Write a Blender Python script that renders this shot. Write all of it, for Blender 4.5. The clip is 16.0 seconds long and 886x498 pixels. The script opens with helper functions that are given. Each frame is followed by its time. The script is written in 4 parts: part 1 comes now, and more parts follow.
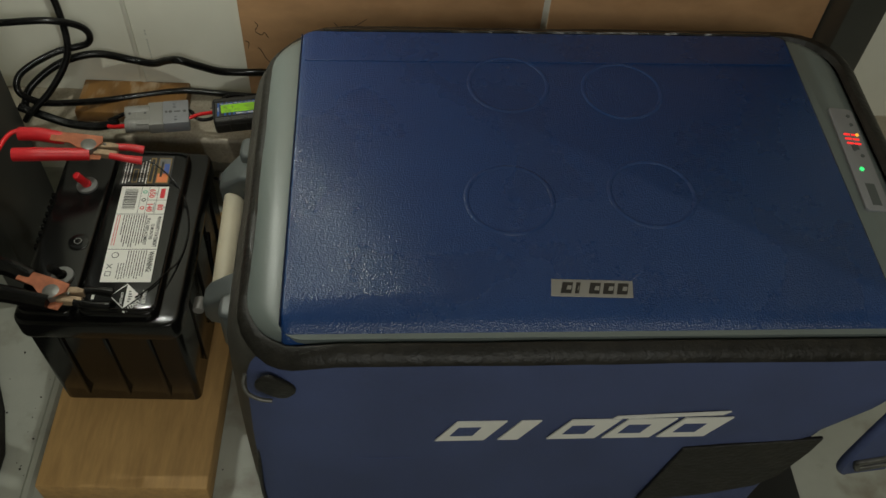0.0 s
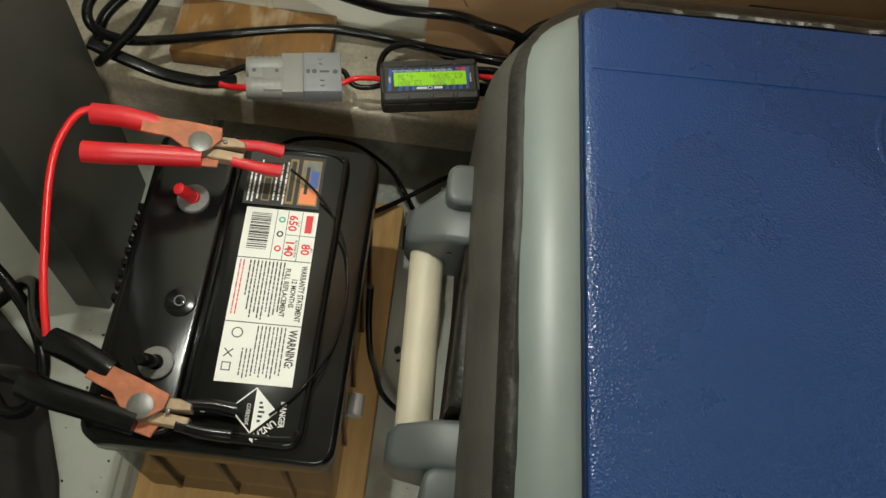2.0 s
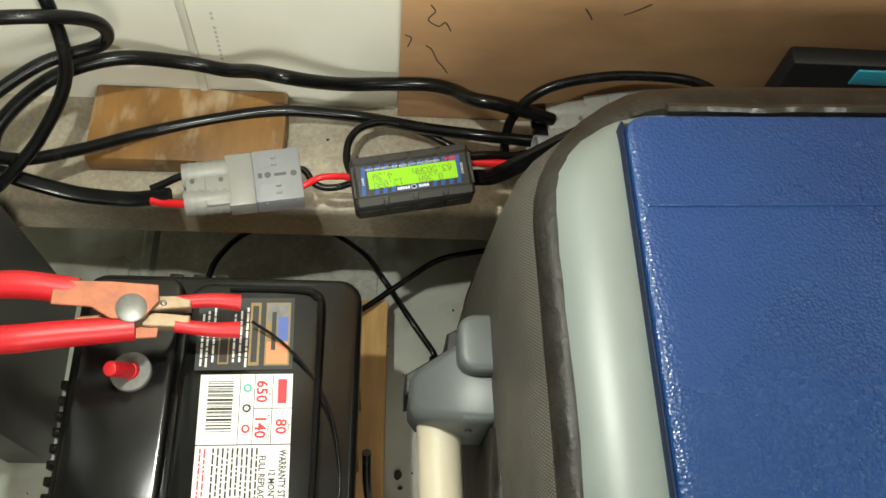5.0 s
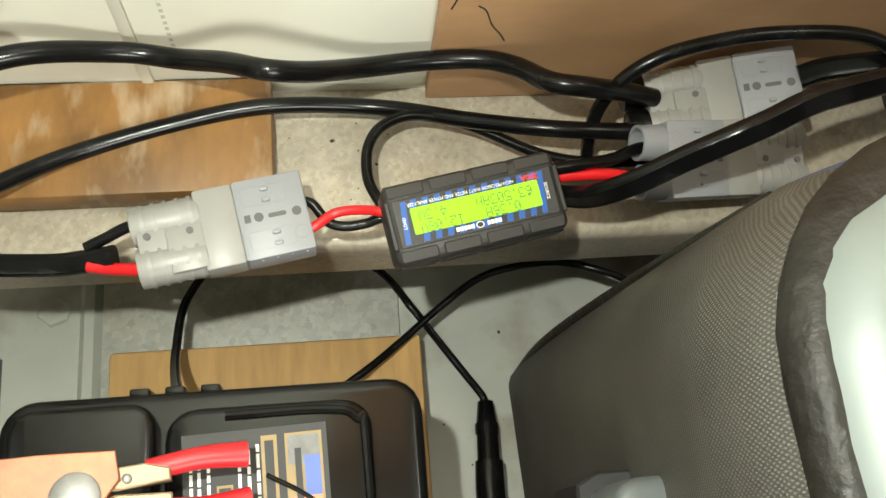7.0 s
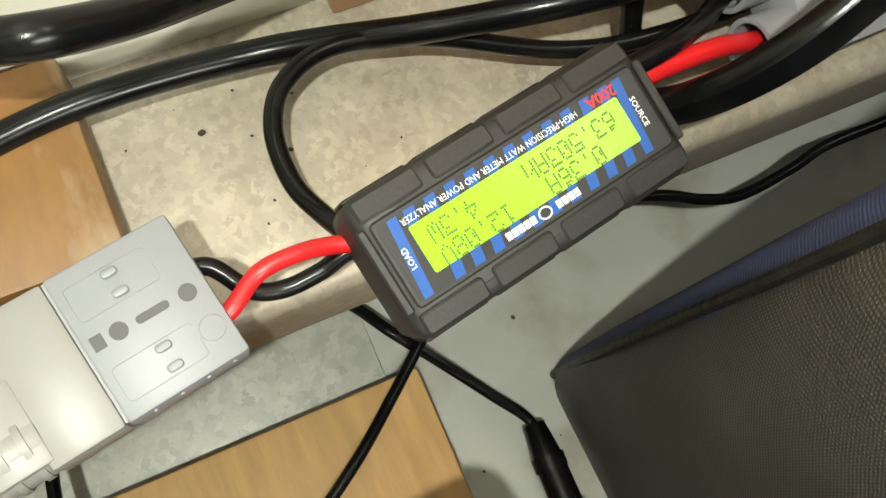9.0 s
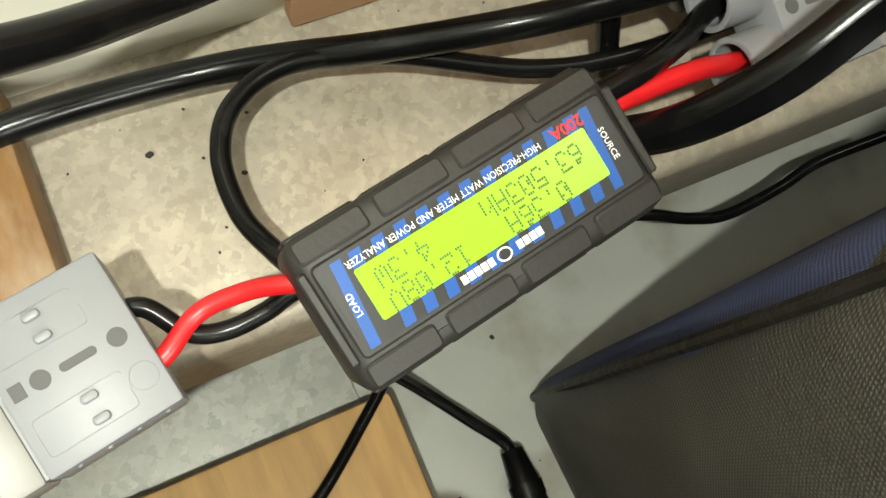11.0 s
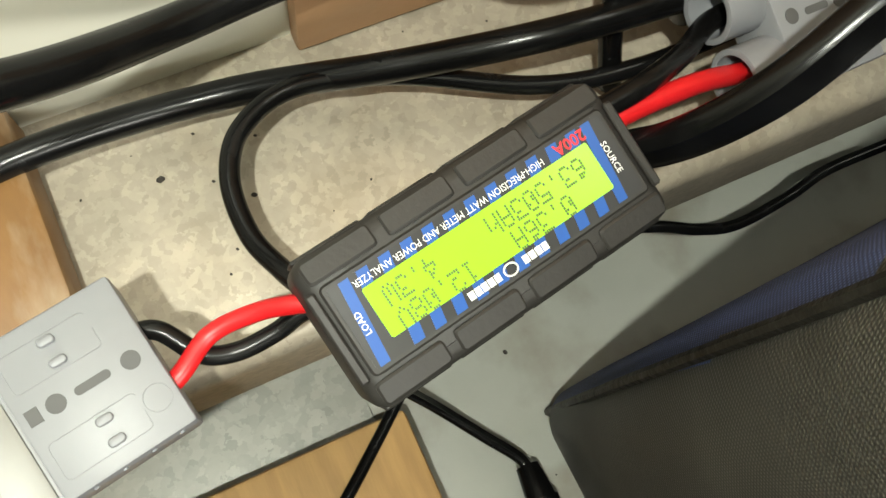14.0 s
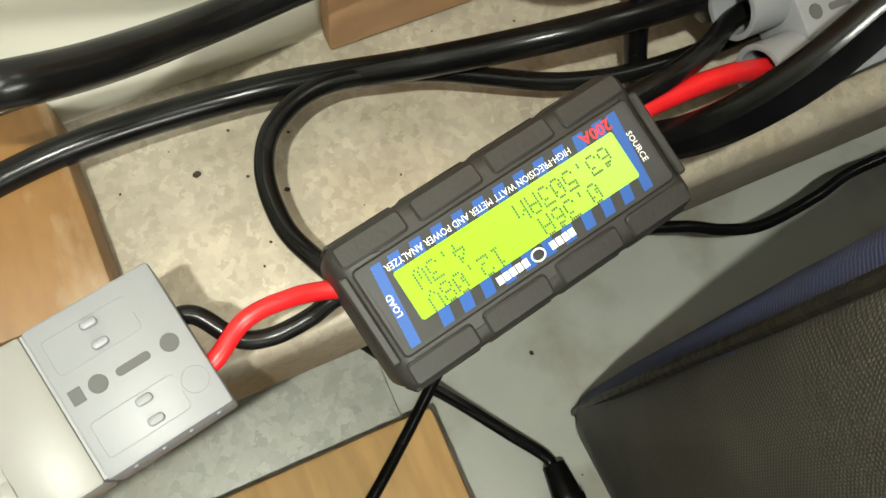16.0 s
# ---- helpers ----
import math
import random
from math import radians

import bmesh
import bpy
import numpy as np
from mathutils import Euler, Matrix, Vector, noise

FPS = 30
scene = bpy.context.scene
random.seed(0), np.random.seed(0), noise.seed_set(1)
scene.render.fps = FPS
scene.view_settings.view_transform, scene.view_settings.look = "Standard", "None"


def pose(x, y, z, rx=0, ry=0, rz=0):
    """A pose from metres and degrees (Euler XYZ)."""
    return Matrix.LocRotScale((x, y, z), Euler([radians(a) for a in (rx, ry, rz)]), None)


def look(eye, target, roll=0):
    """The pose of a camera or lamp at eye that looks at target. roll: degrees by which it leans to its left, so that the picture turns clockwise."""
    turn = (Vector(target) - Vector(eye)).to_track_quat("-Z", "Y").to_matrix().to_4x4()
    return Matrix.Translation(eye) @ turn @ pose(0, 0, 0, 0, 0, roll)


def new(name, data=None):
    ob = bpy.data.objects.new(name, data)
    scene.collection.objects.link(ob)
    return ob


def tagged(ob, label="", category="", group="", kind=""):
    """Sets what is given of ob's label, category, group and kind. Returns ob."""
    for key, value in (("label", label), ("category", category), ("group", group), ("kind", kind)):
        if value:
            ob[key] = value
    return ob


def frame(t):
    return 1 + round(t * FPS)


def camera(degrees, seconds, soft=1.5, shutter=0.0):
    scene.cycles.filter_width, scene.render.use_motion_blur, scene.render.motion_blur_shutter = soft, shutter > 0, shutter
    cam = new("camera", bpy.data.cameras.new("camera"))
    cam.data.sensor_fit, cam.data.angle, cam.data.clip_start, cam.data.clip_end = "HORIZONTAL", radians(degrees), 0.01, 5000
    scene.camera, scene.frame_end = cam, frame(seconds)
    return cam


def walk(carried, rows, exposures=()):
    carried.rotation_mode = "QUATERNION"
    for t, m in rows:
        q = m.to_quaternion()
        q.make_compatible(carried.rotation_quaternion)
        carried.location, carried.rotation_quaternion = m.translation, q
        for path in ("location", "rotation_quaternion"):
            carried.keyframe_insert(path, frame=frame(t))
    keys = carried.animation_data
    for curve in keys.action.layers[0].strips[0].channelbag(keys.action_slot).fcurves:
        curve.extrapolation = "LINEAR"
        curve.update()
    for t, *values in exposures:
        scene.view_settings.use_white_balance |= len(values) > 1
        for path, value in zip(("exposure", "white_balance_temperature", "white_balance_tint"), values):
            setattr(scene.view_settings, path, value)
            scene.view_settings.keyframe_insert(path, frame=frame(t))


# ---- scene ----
cam = camera(52.7, 16.0)
PATH = [
    (0, (-0.018, 0.259, 0.986), (0.07, 1.477, -0.598), 4.8),
    (0.5, (-0.062, 0.395, 0.941), (0.024, 1.559, -0.683), 6.5),
    (1, (-0.162, 0.562, 0.831), (-0.123, 1.608, -0.873), 7.1),
    (1.5, (-0.194, 0.62, 0.777), (-0.164, 1.554, -0.992), 8.5),
    (2, (-0.202, 0.618, 0.791), (-0.16, 1.523, -0.992), 9.5),
    (2.5, (-0.199, 0.614, 0.793), (-0.154, 1.517, -0.99), 9.1),
    (3, (-0.2, 0.608, 0.799), (-0.149, 1.527, -0.976), 8.5),
    (3.5, (-0.199, 0.578, 0.825), (-0.126, 1.525, -0.936), 8.9),
    (4, (-0.204, 0.577, 0.804), (-0.11, 1.512, -0.961), 9.2),
    (4.5, (-0.202, 0.659, 0.782), (-0.107, 1.561, -1.0), 8.1),
    (4.8, (-0.221, 0.717, 0.764), (-0.09, 1.584, -1.034), 10.2),
    (5, (-0.23, 0.772, 0.718), (-0.101, 1.615, -1.091), 9.5),
    (5.2, (-0.237, 0.838, 0.666), (-0.109, 1.625, -1.168), 9.4),
    (7.3, (-0.285, 0.92, 0.567), (-0.011, 1.532, -1.317), 19.1),
    (7.5, (-0.292, 0.915, 0.56), (0.005, 1.551, -1.313), 19.3),
    (8, (-0.294, 0.92, 0.567), (0.01, 1.539, -1.31), 18.5),
    (8.2, (-0.292, 0.924, 0.556), (0.041, 1.532, -1.32), 18.2),
    (8.5, (-0.287, 0.974, 0.481), (0.105, 1.435, -1.426), 23.8),
    (8.6, (-0.291, 0.987, 0.451), (0.118, 1.43, -1.456), 24.1),
    (8.8, (-0.29, 1.003, 0.416), (0.147, 1.417, -1.492), 25.2),
    (9, (-0.279, 1.011, 0.406), (0.154, 1.389, -1.51), 25.8),
    (11.5, (-0.263, 1.019, 0.394), (0.169, 1.385, -1.524), 27.0),
    (12, (-0.264, 1.017, 0.393), (0.173, 1.395, -1.522), 26.4),
    (12.5, (-0.264, 1.018, 0.393), (0.181, 1.406, -1.518), 26.0),
    (13, (-0.263, 1.018, 0.393), (0.182, 1.41, -1.517), 25.4),
    (13.5, (-0.263, 1.018, 0.394), (0.17, 1.419, -1.517), 23.5),
    (14, (-0.262, 1.018, 0.397), (0.153, 1.43, -1.515), 21.3),
    (14.5, (-0.262, 1.017, 0.4), (0.138, 1.447, -1.511), 19.0),
    (15, (-0.261, 1.016, 0.402), (0.129, 1.454, -1.51), 18.2),
    (15.5, (-0.264, 1.013, 0.4), (0.121, 1.464, -1.51), 17.4),
    (16, (-0.266, 1.012, 0.4), (0.11, 1.476, -1.509), 15.5),
]

walk(cam, [(t, look(eye, target, roll)) for t, eye, target, roll in PATH],
     exposures=[(0.0, -1.75), (0.8, -1.65), (1.3, -0.82), (3.3, -0.82), (4.0, -0.9), (4.5, -0.62), (5.0, -0.15), (7.4, 0.42), (8.2, 0.55), (8.6, 0.68), (9.0, 0.52), (16.0, 0.5)])

# ---- light: a hand-held torch close above, and a weak room light ----
world = bpy.data.worlds.new("world")
scene.world = world
world.use_nodes = True
world.node_tree.nodes["Background"].inputs["Color"].default_value = (0.97, 0.97, 0.88, 1)
world.node_tree.nodes["Background"].inputs["Strength"].default_value = 0.05

torch = bpy.data.lights.new("torch", "POINT")
torch.energy, torch.shadow_soft_size, torch.color = 8.2, 0.006, (0.97, 1.0, 0.88)
new("torch", torch).matrix_world = pose(-0.328, 0.960, 0.66)
room = bpy.data.lights.new("room_lamp", "AREA")
room.shape, room.size, room.size_y, room.energy, room.color = "RECTANGLE", 0.9, 0.3, 26.0, (0.97, 0.97, 0.88)
new("room_lamp", room).matrix_world = look((0.20, -0.55, 1.4), (0.15, 0.7, 0.25))
# added fill with no real source, puts a soft gloss on the blue lid
ceiling = bpy.data.lights.new("lid_fill_light", "AREA")
ceiling.shape, ceiling.size, ceiling.size_y, ceiling.energy, ceiling.color = "RECTANGLE", 0.5, 0.12, 3.0, (0.97, 0.97, 0.88)
new("lid_fill_light", ceiling).matrix_world = look((0.55, 0.95, 1.85), (0.15, 0.8, 0.3))


# ---- materials ----
def mat(name, color, rough=0.5, metal=0.0, var=0.12, scale=30.0, bump=0.0, bump_scale=200.0, stain=None, stain_amt=0.0, stain_scale=8.0,
        coat=0.0, stretch=(1, 1, 1), rough_var=0.1, spec=0.5, weave=0.0, across="Y", spangle=0.0, pebble=0.0):
    m = bpy.data.materials.new(name)
    m.use_nodes = True
    nt = m.node_tree
    n, l = nt.nodes, nt.links
    b = n["Principled BSDF"]
    b.inputs["Metallic"].default_value = metal
    b.inputs["Coat Weight"].default_value = coat
    b.inputs["Specular IOR Level"].default_value = spec
    tc = n.new("ShaderNodeTexCoord")
    mp = n.new("ShaderNodeMapping")
    mp.inputs["Scale"].default_value = stretch
    l.new(tc.outputs["Object"], mp.inputs["Vector"])
    a = n.new("ShaderNodeTexNoise")
    a.inputs["Scale"].default_value, a.inputs["Detail"].default_value, a.inputs["Roughness"].default_value = scale, 6, 0.6
    l.new(mp.outputs["Vector"], a.inputs["Vector"])
    ramp = n.new("ShaderNodeMapRange")
    ramp.inputs["From Min"].default_value, ramp.inputs["From Max"].default_value = 0.3, 0.7
    ramp.inputs["To Min"].default_value, ramp.inputs["To Max"].default_value = 1 - var, 1 + var
    l.new(a.outputs["Fac"], ramp.inputs["Value"])
    mul = n.new("ShaderNodeVectorMath")
    mul.operation = "SCALE"
    mul.inputs[0].default_value = color
    l.new(ramp.outputs["Result"], mul.inputs["Scale"])
    out = mul.outputs["Vector"]
    if stain:
        s = n.new("ShaderNodeTexNoise")
        s.inputs["Scale"].default_value, s.inputs["Detail"].default_value = stain_scale, 8
        l.new(mp.outputs["Vector"], s.inputs["Vector"])
        r = n.new("ShaderNodeMapRange")
        r.inputs["From Min"].default_value, r.inputs["From Max"].default_value = 0.52, 0.68
        r.inputs["To Max"].default_value = stain_amt
        l.new(s.outputs["Fac"], r.inputs["Value"])
        mx = n.new("ShaderNodeMix")
        mx.data_type = "RGBA"
        mx.inputs[7].default_value = (*stain, 1)
        l.new(r.outputs["Result"], mx.inputs[0])
        l.new(out, mx.inputs[6])
        out = mx.outputs[2]
    if spangle:
        vo = n.new("ShaderNodeTexVoronoi")
        vo.inputs["Scale"].default_value = spangle
        wob = n.new("ShaderNodeTexNoise")
        wob.inputs["Scale"].default_value, wob.inputs["Detail"].default_value = spangle * 1.3, 2
        l.new(mp.outputs["Vector"], wob.inputs["Vector"])
        shift = n.new("ShaderNodeVectorMath")
        shift.operation = "MULTIPLY_ADD"
        shift.inputs[1].default_value = (1.6 / spangle,) * 3
        l.new(wob.outputs["Color"], shift.inputs[0])
        l.new(mp.outputs["Vector"], shift.inputs[2])
        l.new(shift.outputs["Vector"], vo.inputs["Vector"])
        vr = n.new("ShaderNodeMapRange")
        vr.inputs["To Min"].default_value, vr.inputs["To Max"].default_value = 0.80, 1.14
        l.new(vo.outputs["Color"], vr.inputs["Value"])
        vs = n.new("ShaderNodeVectorMath")
        vs.operation = "SCALE"
        l.new(out, vs.inputs[0])
        l.new(vr.outputs["Result"], vs.inputs["Scale"])
        out = vs.outputs["Vector"]
    l.new(out, b.inputs["Base Color"])
    rr = n.new("ShaderNodeMapRange")
    rr.inputs["To Min"].default_value, rr.inputs["To Max"].default_value = max(0.02, rough - rough_var), min(1, rough + rough_var)
    l.new(a.outputs["Fac"], rr.inputs["Value"])
    l.new(rr.outputs["Result"], b.inputs["Roughness"])
    if weave:
        ws = []
        turn = n.new("ShaderNodeMapping")
        turn.inputs["Rotation"].default_value = (radians(45), 0, 0) if across == "Y" else (0, radians(45), 0)
        l.new(tc.outputs["Object"], turn.inputs["Vector"])
        for axis in (across, "Z"):
            w = n.new("ShaderNodeTexWave")
            w.bands_direction = axis
            w.inputs["Scale"].default_value, w.inputs["Distortion"].default_value, w.inputs["Detail"].default_value = weave, 0.8, 1
            l.new(turn.outputs["Vector"], w.inputs["Vector"])
            ws.append(w)
        s2 = n.new("ShaderNodeMath")
        s2.operation = "MULTIPLY"
        l.new(ws[0].outputs["Fac"], s2.inputs[0])
        l.new(ws[1].outputs["Fac"], s2.inputs[1])
        bp = n.new("ShaderNodeBump")
        bp.inputs["Strength"].default_value, bp.inputs["Distance"].default_value = 0.45, 0.0004
        l.new(s2.outputs[0], bp.inputs["Height"])
        l.new(bp.outputs["Normal"], b.inputs["Normal"])
        wr = n.new("ShaderNodeMapRange")
        wr.inputs["To Min"].default_value, wr.inputs["To Max"].default_value = 0.55, 1.85
        l.new(s2.outputs[0], wr.inputs["Value"])
        wm = n.new("ShaderNodeVectorMath")
        wm.operation = "SCALE"
        l.new(out, wm.inputs[0])
        l.new(wr.outputs["Result"], wm.inputs["Scale"])
        l.new(wm.outputs["Vector"], b.inputs["Base Color"])
    elif pebble:
        g = n.new("ShaderNodeTexVoronoi")
        g.inputs["Scale"].default_value = pebble
        l.new(tc.outputs["Object"], g.inputs["Vector"])
        bp = n.new("ShaderNodeBump")
        bp.inputs["Strength"].default_value, bp.inputs["Distance"].default_value = bump, 0.001
        l.new(g.outputs["Distance"], bp.inputs["Height"])
        l.new(bp.outputs["Normal"], b.inputs["Normal"])
    elif bump:
        g = n.new("ShaderNodeTexNoise")
        g.inputs["Scale"].default_value, g.inputs["Detail"].default_value = bump_scale, 4
        l.new(mp.outputs["Vector"], g.inputs["Vector"])
        bp = n.new("ShaderNodeBump")
        bp.inputs["Strength"].default_value, bp.inputs["Distance"].default_value = bump, 0.001
        l.new(g.outputs["Fac"], bp.inputs["Height"])
        l.new(bp.outputs["Normal"], b.inputs["Normal"])
    return m


def plain(name, color, rough=0.5, emit=0.0, metal=0.0):
    m = bpy.data.materials.new(name)
    m.use_nodes = True
    b = m.node_tree.nodes["Principled BSDF"]
    b.inputs["Base Color"].default_value, b.inputs["Roughness"].default_value, b.inputs["Metallic"].default_value = (*color, 1), rough, metal
    if emit:
        b.inputs["Emission Color"].default_value, b.inputs["Emission Strength"].default_value = (*color, 1), emit
    return m


M = {
    "floor": mat("grey_painted_floor", (0.40, 0.41, 0.36), 0.45, var=0.08, scale=14, bump=0.15, bump_scale=120, stain=(0.19, 0.155, 0.11), stain_amt=0.65, stain_scale=17),
    "wall": mat("cream_painted_panel", (0.70, 0.69, 0.60), 0.42, var=0.04, scale=9, bump=0.05, bump_scale=60, stain=(0.45, 0.42, 0.33), stain_amt=0.25, stain_scale=5),
    "ply": mat("plywood_sheet", (0.51, 0.295, 0.150), 0.55, var=0.12, scale=20, stretch=(1, 1, 1.8), bump=0.15, bump_scale=110, stain=(0.34, 0.17, 0.07), stain_amt=0.35, stain_scale=12),
    "block": mat("old_wood_block", (0.240, 0.118, 0.033), 0.5, var=0.45, scale=11, stretch=(2.2, 0.8, 1), bump=0.2, bump_scale=90, stain=(0.52, 0.42, 0.29), stain_amt=0.62, stain_scale=26),
    "board": mat("pine_board", (0.50, 0.30, 0.115), 0.55, var=0.14, scale=16, stretch=(9, 1.2, 9), bump=0.12, bump_scale=60, stain=(0.34, 0.19, 0.07), stain_amt=0.4, stain_scale=12),
    "rail": mat("galvanised_rail", (0.385, 0.338, 0.265), 0.42, metal=0.15, var=0.14, scale=60, spangle=420, bump=0.06, bump_scale=240, stain=(0.36, 0.29, 0.20), stain_amt=0.5, stain_scale=20),
    "sheet": mat("galvanised_floor_sheet", (0.46, 0.46, 0.41), 0.45, metal=0.1, var=0.08, scale=60, spangle=240, bump=0.08, bump_scale=200, stain=(0.27, 0.235, 0.18), stain_amt=0.5, stain_scale=16),
    "post": mat("dark_grey_painted_steel", (0.043, 0.044, 0.039), 0.45, var=0.25, scale=6, bump=0.12, bump_scale=70, stain=(0.13, 0.125, 0.11), stain_amt=0.5, stain_scale=5),
    "black": mat("black_battery_plastic", (0.0040, 0.0040, 0.0040), 0.17, var=0.25, scale=30, spec=0.28, bump=0.26, bump_scale=26, rough_var=0.05, stain=(0.009, 0.0085, 0.008), stain_amt=0.6, stain_scale=14),
    "rubber": mat("black_cable_sheath", (0.004, 0.004, 0.004), 0.24, var=0.2, scale=80, spec=0.24, bump=0.05, bump_scale=300, stain=(0.018, 0.018, 0.018), stain_amt=0.35, stain_scale=60),
    "redwire": mat("red_wire_sheath", (0.62, 0.012, 0.015), 0.35, var=0.08, scale=60),
    "redgrip": mat("red_vinyl_grip", (0.52, 0.012, 0.018), 0.42, var=0.12, scale=60, bump=0.06),
    "copper": mat("copper_plated_steel", (0.36, 0.118, 0.058), 0.5, metal=0.3, var=0.3, scale=90, bump=0.1),
    "brass": mat("worn_brass_jaw", (0.30, 0.215, 0.135), 0.5, metal=0.35, var=0.25, scale=120, bump=0.1),
    "zinc": mat("dull_zinc_rivet", (0.15, 0.148, 0.14), 0.42, metal=0.7, var=0.2, scale=200),
    "lead": mat("grey_lead_ring", (0.15, 0.15, 0.145), 0.6, var=0.2, scale=200),
    "white": mat("white_paper_label", (0.74, 0.73, 0.69), 0.5, var=0.03, scale=60),
    "ink": plain("black_ink", (0.02, 0.02, 0.02), 0.6),
    "red_ink": plain("red_ink", (0.62, 0.03, 0.04), 0.6),
    "gold_ink": plain("gold_ink", (0.24, 0.155, 0.045), 0.5),
    "orange_ink": plain("orange_ink", (0.75, 0.22, 0.08), 0.5),
    "blue_ink": plain("blue_ink", (0.05, 0.10, 0.35), 0.5),
    "green_ink": plain("green_ink", (0.05, 0.40, 0.25), 0.5),
    "white_ink": plain("white_ink", (0.72, 0.72, 0.70), 0.5),
    "grey_plastic": mat("grey_handle_plastic", (0.076, 0.087, 0.089), 0.42, var=0.05, scale=30, bump=0.05, bump_scale=400),
    "beige": mat("beige_handle_tube", (0.52, 0.47, 0.36), 0.5, var=0.05, scale=40, bump=0.04, bump_scale=300),
    "shell": mat("pale_grey_fridge_shell", (0.142, 0.168, 0.162), 0.4, var=0.04, scale=30, bump=0.05, bump_scale=350),
    "blue": mat("blue_textured_lid", (0.0055, 0.036, 0.140), 0.28, var=0.12, scale=8, pebble=680, bump=0.42, stain=(0.012, 0.046, 0.15), stain_amt=0.2, stain_scale=60),
    "navy": mat("navy_canvas", (0.062, 0.086, 0.205), 0.75, var=0.15, scale=9, weave=285, across="X"),
    "mesh": mat("black_mesh_canvas", (0.052, 0.049, 0.041), 0.55, var=0.35, scale=11, weave=285, across="Y", stain=(0.095, 0.090, 0.077), stain_amt=0.6, stain_scale=15),
    "vinyl": mat("black_vinyl_binding", (0.012, 0.011, 0.009), 0.16, var=0.3, scale=20, bump=0.9, bump_scale=38, stain=(0.034, 0.029, 0.023), stain_amt=0.5, stain_scale=14),
    "bind": mat("dark_brown_coated_binding", (0.011, 0.010, 0.0082), 0.48, var=0.5, scale=60, rough_var=0.2, spec=0.32, bump=1.0, bump_scale=190, stain=(0.021, 0.019, 0.015), stain_amt=0.6, stain_scale=40),
    # lid blue darkened to hold the shade of the gap beside the shell
    "side_shade_blue": mat("dark_blue_side_shade", (0.0035, 0.010, 0.034), 0.6, var=0.2, scale=40, spec=0.25),
    "seal": plain("black_seal", (0.008, 0.008, 0.009), 0.5),
    "conn": mat("pale_grey_connector_plastic", (0.235, 0.23, 0.215), 0.4, var=0.04, scale=60, bump=0.04, bump_scale=400),
    "conn2": mat("light_grey_connector_plastic", (0.225, 0.23, 0.245), 0.42, var=0.04, scale=60, bump=0.04, bump_scale=400),
    "hole": plain("dark_hole", (0.09, 0.09, 0.09), 0.7),
    "meter": mat("charcoal_meter_case", (0.022, 0.0205, 0.0185), 0.55, var=0.12, scale=60, bump=0.1, bump_scale=700),
    "lcd": plain("lit_green_display", (0.21, 0.50, 0.010), 0.25, emit=0.42),
    "lcd_seg": plain("display_segment", (0.08, 0.12, 0.01), 0.4),
    "sticker_blue": plain("blue_sticker_stripe", (0.003, 0.070, 0.31), 0.35),
    "sticker": plain("black_sticker", (0.014, 0.014, 0.014), 0.35),
    "led_red": plain("red_digit_light", (1.0, 0.02, 0.02), 0.4, emit=4.0),
    "led_green": plain("green_light", (0.05, 1.0, 0.25), 0.4, emit=3.0),
    "led_orange": plain("orange_light", (1.0, 0.45, 0.05), 0.4, emit=3.0),
    "gasket": mat("dark_brown_rough_carpet", (0.013, 0.011, 0.009), 0.9, var=0.5, scale=40, bump=0.9, bump_scale=90),
    "cyan": plain("cyan_strip", (0.03, 0.30, 0.42), 0.4),
    "print": plain("faint_grey_print", (0.40, 0.40, 0.355), 0.8),
    "seam": plain("dark_joint", (0.16, 0.15, 0.12), 0.7),
    "dirt": plain("dark_dirt", (0.03, 0.025, 0.02), 0.9),
}


# ---- mesh helpers ----
def part(name, bm, material, parent=None, label="", smooth=True):
    me = bpy.data.meshes.new(name)
    bm.to_mesh(me)
    bm.free()
    me.materials.append(M[material])
    if smooth:
        for p in me.polygons:
            p.use_smooth = True
        me.set_sharp_from_angle(angle=radians(38))
    ob = new(name, me)
    if parent:
        ob.parent = parent
    return tagged(ob, label)


def thing(name, label, category, group="", at=None):
    ob = new(name)
    ob.empty_display_size = 0.02
    if at is not None:
        ob.matrix_world = at
    return tagged(ob, label, category, group)


def joined(*bms):
    out = bmesh.new()
    for b in bms:
        me = bpy.data.meshes.new("tmp")
        b.to_mesh(me)
        b.free()
        out.from_mesh(me)
        bpy.data.meshes.remove(me)
    return out


def box(x0, x1, y0, y1, z0, z1, bevel=0.0, seg=2, m=None):
    bm = bmesh.new()
    bmesh.ops.create_cube(bm, size=1)
    for v in bm.verts:
        v.co = Vector((x0 + (v.co.x + 0.5) * (x1 - x0), y0 + (v.co.y + 0.5) * (y1 - y0), z0 + (v.co.z + 0.5) * (z1 - z0)))
    if bevel:
        bmesh.ops.bevel(bm, geom=bm.edges[:], offset=bevel, segments=seg, profile=0.5, affect="EDGES")
    if m is not None:
        bm.transform(m)
    return bm


def prism(poly, z0, z1, bevel=0.0, seg=2, m=None):
    bm = bmesh.new()
    low = [bm.verts.new((x, y, z0)) for x, y in poly]
    top = [bm.verts.new((x, y, z1)) for x, y in poly]
    n = len(poly)
    bm.faces.new(low[::-1])
    bm.faces.new(top)
    for i in range(n):
        bm.faces.new((low[i], low[(i + 1) % n], top[(i + 1) % n], top[i]))
    bmesh.ops.recalc_face_normals(bm, faces=bm.faces[:])
    if bevel:
        es = [e for e in bm.edges if abs(e.verts[0].co.z - e.verts[1].co.z) < 1e-6]
        bmesh.ops.bevel(bm, geom=es, offset=bevel, segments=seg, profile=0.5, affect="EDGES")
    if m is not None:
        bm.transform(m)
    return bm


